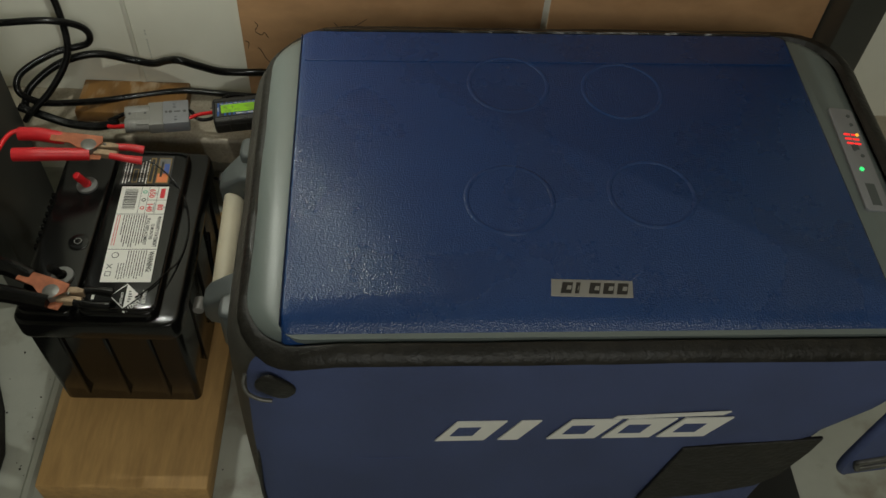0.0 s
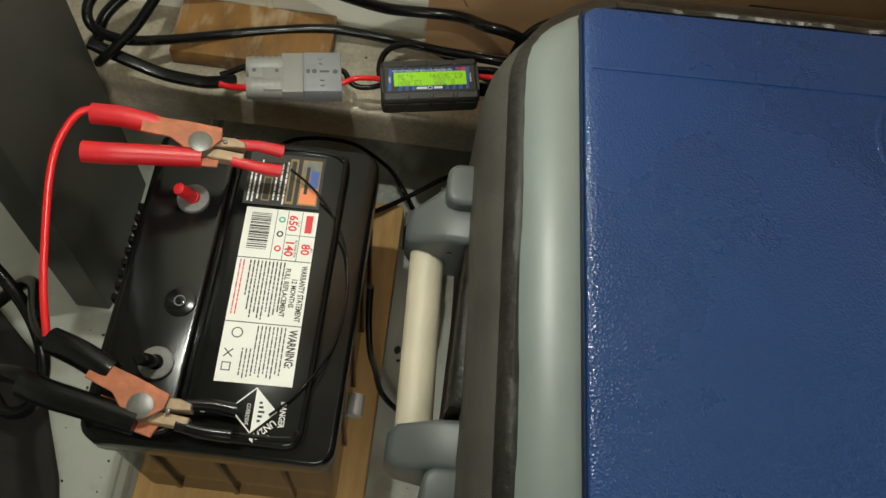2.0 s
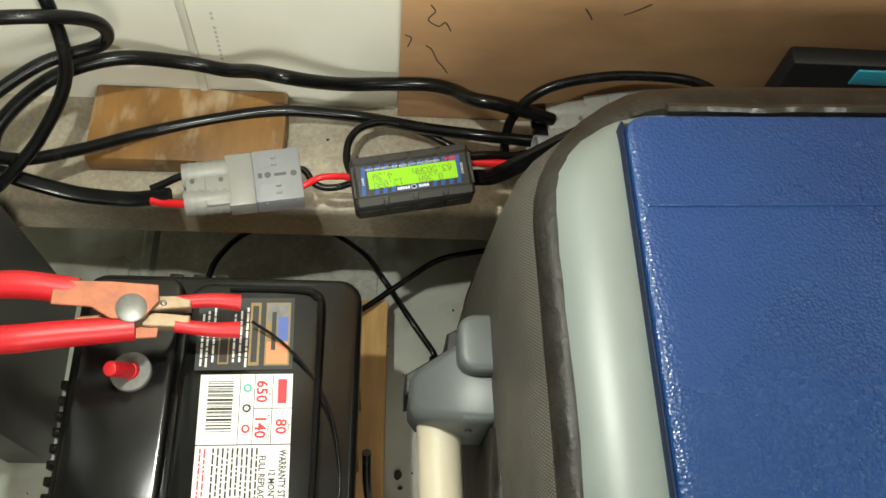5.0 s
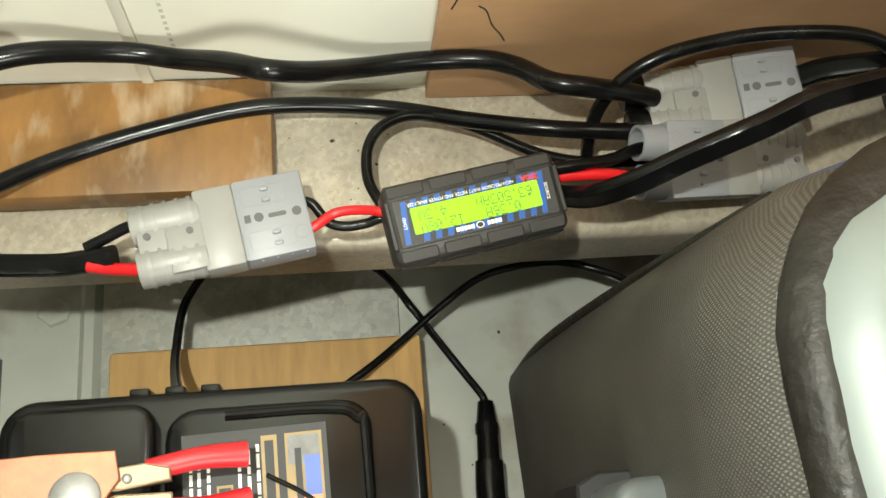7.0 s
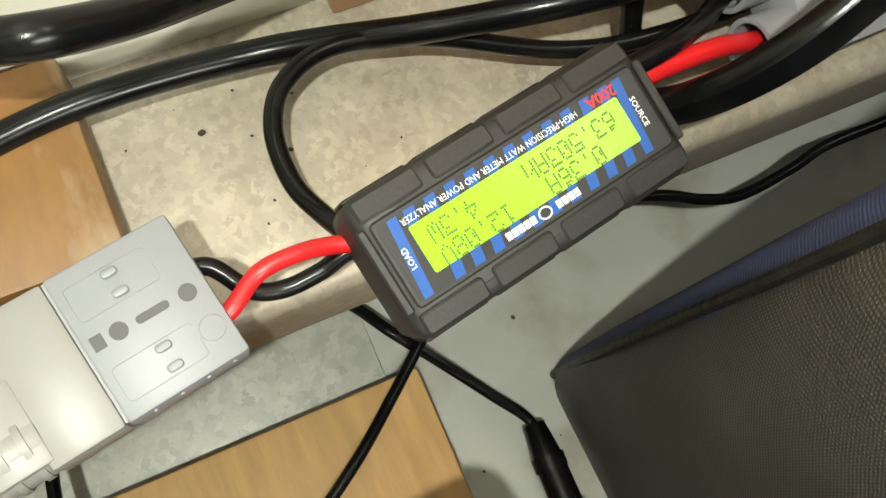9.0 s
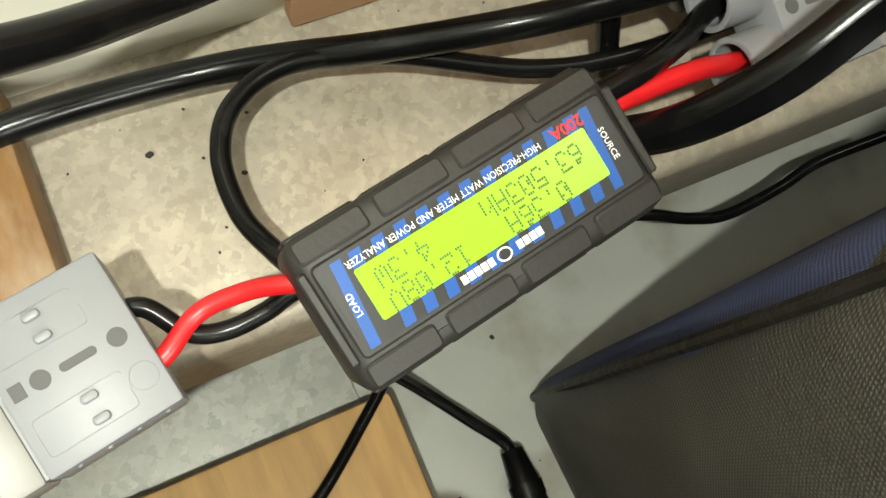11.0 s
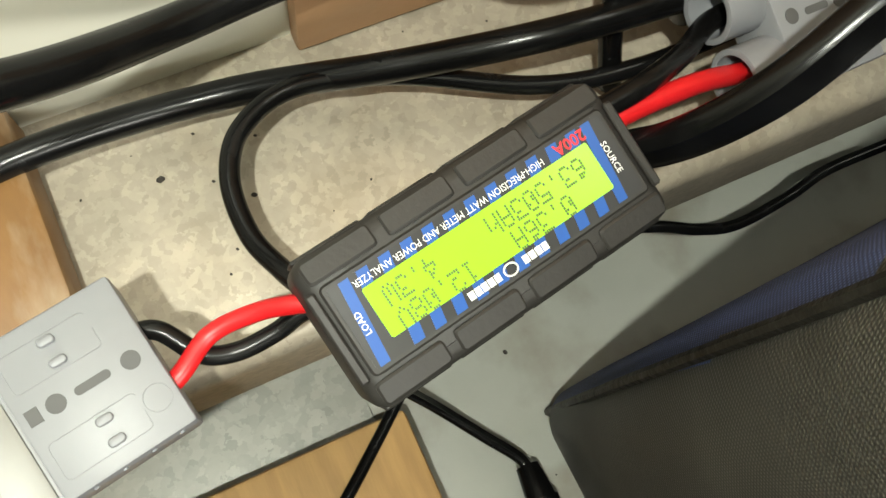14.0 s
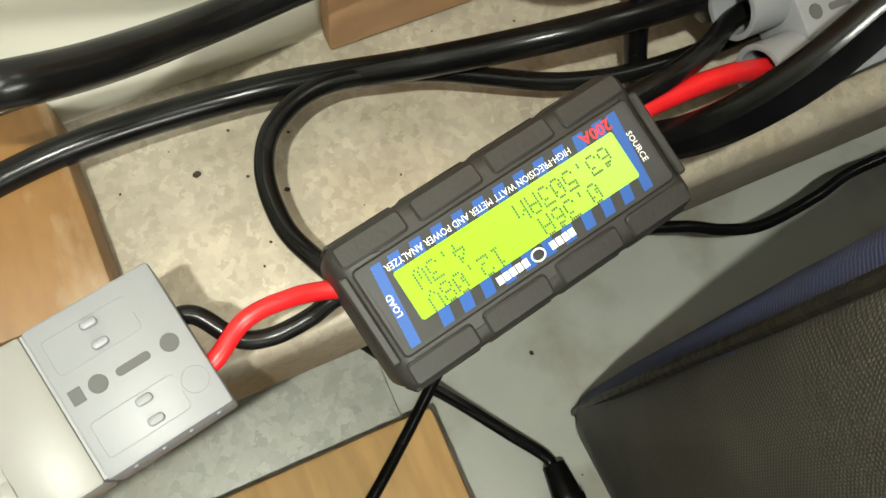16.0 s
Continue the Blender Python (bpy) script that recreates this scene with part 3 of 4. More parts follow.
# ---- fridge ----
def rim_line(x0, x1, y0, y1, r, step=0.02):
    """A rounded rectangle with extra points along its straight runs."""
    base, out = round_rect(x0, x1, y0, y1, r, 8), []
    for p, q in zip(base, base[1:] + base[:1]):
        d = math.dist(p, q)
        n = 20 if d > 0.1 else 1
        out += [(p[0] + (q[0] - p[0]) * k / n, p[1] + (q[1] - p[1]) * k / n) for k in range(n)]
    return out


def tilted(bm, m):
    bm.transform(m)
    return bm


def slope(bm, x0, k):
    """Lower the upper side of a mesh beyond x0."""
    top = max(v.co.z for v in bm.verts)
    for v in bm.verts:
        if v.co.z > top - 0.012 and v.co.x < x0:
            v.co.z -= (x0 - v.co.x) * k


def fridge():
    f = thing("portable_fridge", "blue and grey portable camping fridge in a padded cover", "fridge",
              at=pose(-0.1305, 0.994, 0, 0, 0, 2.2) @ pose(0.12, -1.0, 0))
    levels = ((0.0, -0.156, 0.362, 0.628, 1.026, 0.014), (0.02, -0.160, 0.364, 0.621, 1.029, 0.015), (0.07, -0.163, 0.368, 0.619, 1.030, 0.022), (0.12, -0.165, 0.373, 0.617, 1.030, 0.030),
              (0.18, -0.166, 0.381, 0.616, 1.030, 0.041), (0.24, -0.167, 0.402, 0.614, 1.029, 0.052), (0.28, -0.1675, 0.440, 0.6135, 1.028, 0.060), (0.318, -0.168, 0.460, 0.613, 1.027, 0.066),
              (0.340, -0.1672, 0.461, 0.613, 1.026, 0.068), (0.360, -0.1630, 0.459, 0.6135, 1.0235, 0.069), (0.370, -0.1585, 0.458, 0.6140, 1.0215, 0.069), (0.376, -0.1540, 0.457, 0.6145, 1.020, 0.070))

    def drop(x, z):
        """The rim sits lower along the handle's side."""
        return z - 0.013 * min(1, max(0, (-0.085 - x) / 0.05)) * max(0, min(1, (z - 0.325) / 0.05))

    def slack(x, y, z):
        """Soft folds of the fabric."""
        k = 0.0022 * min(1, z / 0.1)
        return k * noise.noise((x * 10, y * 10, z * 4.5)) + 0.4 * k * noise.noise((x * 24, y * 24, z * 11 + 5))

    def edge(z):
        """How far the side panels wrap round the corners, more at the back towards the top."""
        return 0.70 + 0.22 * min(1, max(0, (z - 0.15) / 0.12))

    def cover(keep):
        rings = []
        for (z, x0, x1, y0, y1, r) in levels:
            ring = []
            for x, y in rim_line(x0, x1, y0, y1, r):
                w = slack(x, y, z)
                ring.append((x + w, y + w, drop(x, z)))
            rings.append(ring)
        bm = loft(rings)
        bm.normal_update()
        bmesh.ops.delete(bm, geom=[q for q in bm.faces if abs(q.normal.z) > 0.97 or not keep(Vector((q.normal.x, q.normal.y, 0)).normalized(), edge(q.calc_center_median().z))], context="FACES")
        return bm

    part("front_panel", cover(lambda n, k: n.y < -0.70), "navy", f, "navy blue canvas front panel")
    part("back_panel", cover(lambda n, k: n.y > k), "navy", f, "navy blue canvas back panel")
    part("side_panel", cover(lambda n, k: n.x < 0 and -0.70 <= n.y <= k), "mesh", f, "black mesh canvas side panel")
    part("side_panel", cover(lambda n, k: n.x > 0 and -0.70 <= n.y <= k), "mesh", f, "black mesh canvas side panel")
    part("base", box(-0.150, 0.445, 0.635, 1.008, 0.0, 0.012), "seal", f)
    part("front_pocket", prism([(0.228, 0.090), (0.300, 0.105), (0.345, 0.125), (0.362, 0.150), (0.374, 0.205), (0.376, 0.232), (0.246, 0.216)], 0.0, 0.004, 0.001, 1, m=Matrix(((1, 0, 0, 0), (0, 0, -1, 0.6165), (0, 1, 0, 0), (0, 0, 0, 1)))), "bind", f, "black mesh pocket on the front")
    # seam piping down the two left corners
    for y, s in ((1.0215, 1), (0.6205, -1)):
        part("seam", tube([(-0.153, y + (0.002 if s > 0 else 0.008), 0.003), (-0.157, y + (0.001 if s > 0 else 0.005), 0.12), (-0.146, y - (0.002 if s > 0 else -0.009), 0.24), (-0.128, y - (0.003 if s > 0 else -0.013), 0.330)], 0.0022, n=8), "bind", f, "black sewn corner binding")
    # vinyl binding round the top
    rings = []
    for z, d, r in ((0.3735, 0.0022, 0.066), (0.3755, 0.0010, 0.066), (0.3790, 0.0022, 0.065), (0.3830, 0.0070, 0.062), (0.3852, 0.0120, 0.058), (0.3850, 0.0165, 0.054), (0.3800, 0.0205, 0.050)):
        ring = []
        for x, y in rim_line(-0.163 + d, 0.459 - d, 0.612 + d, 1.024 - d, r):
            lean = 0.0068 * min(1, max(0, (-0.10 - x) / 0.05)) * max(0, 1 - d / 0.02)
            ring.append((x + lean + noise.noise((x * 9, y * 9, z * 40)) * 0.0012, y, drop(x, z) + noise.noise((x * 14, y * 14, 3.0)) * 0.0016 + noise.noise((x * 60, y * 60, z * 60)) * 0.0006))
        rings.append(ring)
    bm = loft(rings, caps=False)
    part("binding", bm, "bind", f, "dark vinyl binding round the cover")
    pts = [(x, 1.0030 + 0.0008 * noise.noise((x * 30, 1.0, 0.0)), 0.3875 + 0.0016 * noise.noise((x * 45, 2.0, 0.0))) for x in np.linspace(-0.095, 0.375, 60)]
    part("piping", tube(pts, 0.0030, n=8), "vinyl", f, "glossy black puckered piping")
    # shell with rounded shoulders
    rings = []
    for z, d, r in ((0.325, 0.000, 0.060), (0.345, 0.001, 0.060), (0.358, 0.004, 0.058), (0.369, 0.010, 0.054), (0.377, 0.019, 0.046), (0.382, 0.030, 0.036), (0.3835, 0.042, 0.02)):
        rings.append([(x, y, z) for x, y in round_rect(-0.160 + d, 0.456 - d, 0.634, 1.018 - d * 0.5, r, 8)])
    part("shell", loft(rings), "shell", f, "pale grey rounded plastic shell")
    part("lid_gap", box(-0.1170, 0.3895, 0.650, 0.9985, 0.372, 0.3850, 0.002), "seal", f)
    lid = part("lid", loft([[(x, y, z) for x, y in round_rect(-0.1165 + d, 0.389 - d, 0.631 + e, 0.998 - d * 0.5, 0.008 + d, 6)]
                            for z, d, e in ((0.352, 0.0, 0.002), (0.364, 0.0, 0.0), (0.374, 0.0, 0.0015), (0.382, 0.0, 0.006), (0.3875, 0.0002, 0.013), (0.3908, 0.0010, 0.022), (0.3922, 0.0028, 0.034))]), "blue", f, "blue textured plastic lid")
    # added dark strips paint the shade on the lid's left and right sides
    for x in (-0.1168, 0.3893):
        part("lid_side_shade", box(x - 0.0007, x + 0.0007, 0.646, 0.996, 0.379, 0.3893, 0.0005), "side_shade_blue", lid, "dark blue strip standing in for shade on the lid's side")
    for x, y in ((0.076, 0.771), (0.205, 0.778), (0.200, 0.912), (0.088, 0.920)):
        pts = [(x + 0.0385 * math.cos(a), y + 0.0385 * math.sin(a), 0.3890) for a in np.linspace(0, 2 * math.pi, 49)]
        part("cup_ring", tube(pts, 0.0040, n=14, per=1), "blue", lid)
    part("lid_line", box(-0.112, 0.384, 0.9517, 0.9530, 0.3917, 0.3930, 0.0004), "blue", lid)
    # badge, a pale plate with plain dark shapes
    bm_ = pose(0.1352, 0.6745, 0.3921, 0, 0, -2.2)
    badge = part("badge", prism([(-0.033, 0.0085), (0.0345, 0.0085), (0.0330, -0.0085), (-0.0345, -0.0085)][::-1], 0, 0.0010, 0.0003, 1, m=bm_), "conn", lid, "pale grey badge plate")
    for k in range(5):
        x = -0.0255 + 0.0115 * k
        w = 0.0035 if k == 1 else 0.0088
        part("badge_mark", prism([(x - 0.001, -0.0055), (x + w - 0.001, -0.0055), (x + w + 0.0015, 0.0055), (x + 0.0015, 0.0055)], 0.0010, 0.0012, m=bm_), "sticker", badge)
        part("badge_mark", prism([(x + w * 0.45, -0.002), (x + w - 0.001, -0.002), (x + w, 0.002), (x + w * 0.45 + 0.0015, 0.002)], 0.0012, 0.0014, m=bm_), "conn", badge)
    # large pale slanted shapes on the front
    for k in range(5):
        x = 0.010 + 0.0505 * k + (0.006 if k == 1 else 0.0)
        w = 0.018 if k == 1 else 0.044
        lean = 0.018
        z0, z1 = 0.246, 0.282
        y = 0.6125
        shape = ((x, z0), (x + w, z0), (x + w + lean, z1), (x + lean, z1))
        mm = Matrix(((1, 0, 0, 0), (0, 0, -1, y), (0, 1, 0, 0), (0, 0, 0, 1)))
        part("front_mark", prism(list(shape), 0.0, 0.0012, m=mm), "white", f, "white slanted printed shape", smooth=False)
        if k != 1:
            part("front_mark_gap", prism([(x + 0.013, z0 + 0.010), (x + w - 0.011, z0 + 0.010), (x + w - 0.004, z0 + 0.026), (x + 0.020, z0 + 0.026)], 0.0012, 0.0016, m=mm), "navy", f, smooth=False)
    part("front_mark", prism([(0.165, 0.284), (0.262, 0.288), (0.268, 0.294), (0.168, 0.288)], 0.0, 0.0012, m=Matrix(((1, 0, 0, 0), (0, 0, -1, 0.6122), (0, 1, 0, 0), (0, 0, 0, 1)))), "white", f, smooth=False)
    # control panel on the far end
    pm = pose(0.4164, 0.830, 0.3812, 0, 6, -2.2)
    cp = part("control_panel", prism(round_rect(-0.0125, 0.0125, -0.0665, 0.0665, 0.004), 0.0, 0.004, 0.001, m=pm), "conn2", f, "pale grey control panel with lit digits")
    for j, (dx, dy) in enumerate(((-0.0035, 0.024), (0.0045, 0.024))):
        for k in range(3):
            part("digit", box(dx - 0.0030, dx + 0.0030, dy - 0.007 + 0.006 * k, dy - 0.0055 + 0.006 * k, 0.004, 0.0046, m=pm), "led_red", cp, "glowing red digit bar")
    part("indicator", cyl(0.0022, 0.004, 0.005, -0.002, -0.016, 12, m=pm), "led_green", cp, "glowing green indicator")
    part("indicator", cyl(0.0018, 0.004, 0.005, 0.007, 0.030, 12, m=pm), "led_orange", cp, "glowing orange indicator")
    for dx, dy in ((0.0055, 0.056), (0.0055, 0.044), (-0.001, 0.010), (0.0045, 0.002)):
        part("button", cyl(0.0020, 0.004, 0.0046, dx, dy, 16, m=pm), "grey_plastic", cp)
    part("panel_bar", box(-0.0045, 0.0045, -0.060, -0.034, 0.004, 0.0044, m=pm), "grey_plastic", cp, "dark printed bar")
    part("panel_bar", box(-0.0030, 0.0040, 0.010, 0.016, 0.004, 0.0044, m=pm), "grey_plastic", cp, "dark printed bar")
    # carrying handle
    inv = f.matrix_world.inverted()
    part("handle_tube", tilted(tube([(-0.1995, 0.895, 0.2500), (-0.1945, 0.755, 0.2500)], 0.0116, n=24, per=2), inv), "beige", f, "beige plastic handle tube")
    arm = [(-0.156, 0.884), (-0.176, 0.8795), (-0.190, 0.8800), (-0.2115, 0.8865), (-0.2155, 0.892), (-0.2160, 0.907), (-0.2120, 0.9125), (-0.193, 0.921), (-0.156, 0.923)]
    back = prism(arm[::-1], 0.232, 0.288, 0.005, 3)
    slope(back, -0.190, 0.9)
    part("handle_bracket", tilted(back, inv), "grey_plastic", f, "grey plastic handle bracket")
    boss = prism(round_rect(-0.1925, -0.150, 0.903, 0.9335, 0.009, 5), 0.236, 0.2965, 0.004, 3)
    part("handle_boss", tilted(boss, inv), "grey_plastic", f)
    part("bracket_cap", tilted(prism([(-0.2175, 0.900), (-0.2175, 0.911), (-0.196, 0.9245), (-0.1955, 0.934), (-0.188, 0.938), (-0.150, 0.938), (-0.150, 0.925), (-0.190, 0.918), (-0.205, 0.905)][::-1], 0.225, 0.262, 0.001, 1), inv), "seal", f, "black backing behind the bracket")
    part("handle_screw", cyl(0.0020, 0.0, 0.0015, n=12, m=inv @ pose(-0.1855, 0.8802, 0.270, 90, 0, 0)), "zinc", f)
    arm = [(-0.150, 0.768), (-0.180, 0.7665), (-0.2050, 0.7655), (-0.2105, 0.760), (-0.2105, 0.744), (-0.2045, 0.7385), (-0.184, 0.735), (-0.150, 0.735)]
    low = prism(arm, 0.232, 0.284, 0.005, 3)
    slope(low, -0.186, 0.9)
    part("handle_bracket", tilted(low, inv), "grey_plastic", f, "grey plastic handle bracket")
    part("handle_boss", tilted(prism(round_rect(-0.1875, -0.150, 0.708, 0.7365, 0.009, 5), 0.236, 0.290, 0.004, 3), inv), "grey_plastic", f)
    part("handle_pad", tilted(prism([(-0.150, 0.878), (-0.176, 0.878), (-0.178, 0.77), (-0.150, 0.77)], 0.19, 0.292, 0.008, 3), inv), "bind", f, "black padding behind the handle")
    part("tab", prism(round_rect(-0.016, 0.016, -0.013, 0.013, 0.010, 5), 0, 0.004, 0.001, 2, m=pose(-0.122, 0.6170, 0.343, 90, 38, -6)), "bind", f, "dark vinyl tab on the corner")
    part("tab_ring", tube([(-0.146, 0.622, 0.352), (-0.1475, 0.617, 0.345), (-0.144, 0.6125, 0.337), (-0.135, 0.6105, 0.331), (-0.126, 0.6105, 0.328)], 0.0018, n=10), "zinc", f, "shiny metal ring on the corner tab")
    part("crease", tube([(-0.080, 0.6168, 0.2035), (-0.03, 0.6166, 0.2025), (0.06, 0.6166, 0.2020)], [0.0004, 0.0016, 0.0004], n=8), "navy", f)
    # strap and chrome buckle at the far end
    part("strap", tube([(0.450, 0.622, 0.335), (0.438, 0.612, 0.290), (0.428, 0.606, 0.245), (0.430, 0.608, 0.190), (0.452, 0.62, 0.150)], 0.006, flat=0.046, n=16, up=(0, 1, 0)), "navy", f, "navy webbing strap hanging from the cover")
    buckle = joined(box(-0.020, 0.020, -0.003, 0.003, -0.004, 0.004, 0.002), box(-0.020, 0.020, -0.003, 0.003, 0.010, 0.017, 0.002), box(-0.020, -0.014, -0.003, 0.003, -0.004, 0.017, 0.002), box(0.014, 0.020, -0.003, 0.003, -0.004, 0.017, 0.002))
    buckle.transform(pose(0.436, 0.600, 0.200, 0, -22, 0))
    part("buckle", buckle, "zinc", f, "shiny metal buckle")
    return f


fridge()


# ---- connectors and meter ----
def connector(label, m, pale="conn", light="conn2"):
    """A mated pair of two-pole plugs, 76 mm long, 37 mm wide, 16 mm thick, along x; its top lies at z = 0."""
    c = thing("power_connector", label, "connector", "grey two-pole connectors", at=m)
    # plug with two barrels and grip ribs
    barrel = []
    for y in (-0.0095, 0.0095):
        b = cyl(0.0088, -0.038, -0.008, n=24, m=pose(0, y, -0.008) @ pose(0, 0, 0, 0, 90, 0), bevel=0.0008)
        barrel.append(b)
    barrel.append(box(-0.036, -0.008, -0.0095, 0.0095, -0.0150, -0.0006, 0.001))
    shell = part("plug_shell", joined(*barrel), pale, c)
    for k in range(5):
        for s in (-1, 1):
            part("grip_rib", cyl(0.0094, -0.0335 + 0.0052 * k, -0.0318 + 0.0052 * k, n=20, m=pose(0, 0.0095 * s, -0.008) @ pose(0, 0, 0, 0, 90, 0)), pale, shell)
    part("plug_body", joined(box(-0.010, 0.0075, -0.0185, 0.0185, -0.016, 0.0, 0.0012), box(-0.024, -0.008, -0.0165, 0.004, -0.014, 0.0004, 0.0008)), pale, c)
    part("pin_hole", cyl(0.0016, 0.0, 0.0007, -0.0315, 0.002, 14), "hole", c)
    part("pin_hole", cyl(0.0016, 0.0003, 0.0007, -0.0135, 0.001, 14), "hole", c)
    body = part("socket_body", joined(box(0.0080, 0.0380, -0.0185, 0.0185, -0.016, 0.0006, 0.0010), box(0.0075, 0.0085, -0.0178, 0.0178, -0.0155, 0.0000)), light, c, "bluish grey socket half")
    part("square_hole", box(0.0100, 0.0128, -0.0015, 0.0020, 0.0004, 0.0008), "hole", body)
    part("round_hole", cyl(0.0021, 0.0004, 0.0008, 0.0163, 0.0002, 18), "hole", body)
    part("round_hole", cyl(0.0021, 0.0004, 0.0008, 0.0330, -0.0002, 18), "hole", body)
    part("slot", prism(round_rect(0.0204, 0.0284, -0.0010, 0.0010, 0.0009, 3), 0.0004, 0.0008), "hole", body)
    for x, y in ((0.021, 0.0075), (0.0210, 0.0125), (0.0225, -0.0080), (0.0225, -0.0130)):
        part("bump", prism(round_rect(x - 0.0019, x + 0.0019, y - 0.0010, y + 0.0010, 0.0009, 3), 0.0004, 0.0020, 0.0006), light, body)
    for y in (0.010, -0.0105):
        part("panel_line", tube([(x, q, 0.0006) for x, q in round_rect(0.0105, 0.0300, y - 0.0043, y + 0.0043, 0.001, 2)] + [(0.0300, y, 0.0006)], 0.00012, n=6, per=1), light, body)
    for k in range(4):
        part("nub", cyl(0.0006, 0, 0.0006, n=10, bevel=0.0002, m=pose(0.0140 + 0.0066 * k, -0.0184, -0.0022, 90, 0, 0)), light, body)
    part("ring_mark", tube([(0.0335 + 0.0030 * math.cos(q), -0.0100 + 0.0030 * math.sin(q), 0.0006) for q in np.linspace(0, 2 * math.pi, 25)], 0.00014, n=6, per=1), light, body)
    return c


c1 = connector("pale grey two-pole power connector on the ledge", pose(-0.3235, 1.0575, 0.2045, 4, 2, 10.8))
c2 = connector("pale grey two-pole power connector by the plywood", pose(-0.084, 1.1150, 0.204, 6, -9, 3.0))
c3 = connector("pale grey two-pole power connector under a thick cable", pose(-0.0800, 1.0820, 0.2000, 0, 8, 3) @ pose(0, 0, 0, -15, 0, 180))
for y in (-0.0095, 0.0095):
    wall = [loft([[(x, y + q * math.cos(a), -0.008 + q * math.sin(a)) for a in np.linspace(0, 2 * math.pi, 24, endpoint=False)] for x, q in ((0.0375, 0.0086), (0.0500, 0.0086), (0.0502, 0.0080), (0.0500, 0.0070), (0.0385, 0.0068))], caps=False)]
    part("barrel", joined(*wall), "conn2", c3, "bluish grey open barrel")
for y in (-0.0095, 0.0095):
    part("boot", cyl(0.0091, -0.0475, -0.0365, n=24, m=pose(0, y, -0.008) @ pose(0, 0, 0, 0, 90, 0), bevel=0.001), "rubber", c2, "black rubber boot")


GLYPHS = {"0": "EJLNRJE", "1": "CGCCCCH", "2": "EJAADIP", "3": "PADAAJE", "4": "BDFJPBB", "5": "PIOAAJE", "6": "DEIOJJE", "8": "EJJEJJE", "A": "EJJPJJJ", "V": "JJJJJFC",
          "W": "JJJKKKF", "h": "IIKNJJJ", ".": "@@@@@CC"}
ROWS5 = {"@": "00000", "A": "00001", "B": "00010", "C": "00100", "D": "00110", "E": "01110", "F": "01010", "G": "01100", "H": "01110", "I": "10000", "J": "10001",
         "K": "10101", "L": "10011", "M": "11001", "N": "11001", "O": "11110", "P": "11111", "R": "11001"}


def dots(ch, m):
    """One character of a 5 by 7 dot display."""
    bm = bmesh.new()
    for j, code in enumerate(GLYPHS[ch]):
        for i, bit in enumerate(ROWS5[code]):
            if bit == "1":
                x, y = 0.00055 * i, 0.0046 - 0.00066 * j
                vs = [bm.verts.new(m @ Vector((x + u * 0.00046, y + v * 0.00056, 0))) for u, v in ((0, 0), (1, 0), (1, 1), (0, 1))]
                bm.faces.new(vs)
    return bm


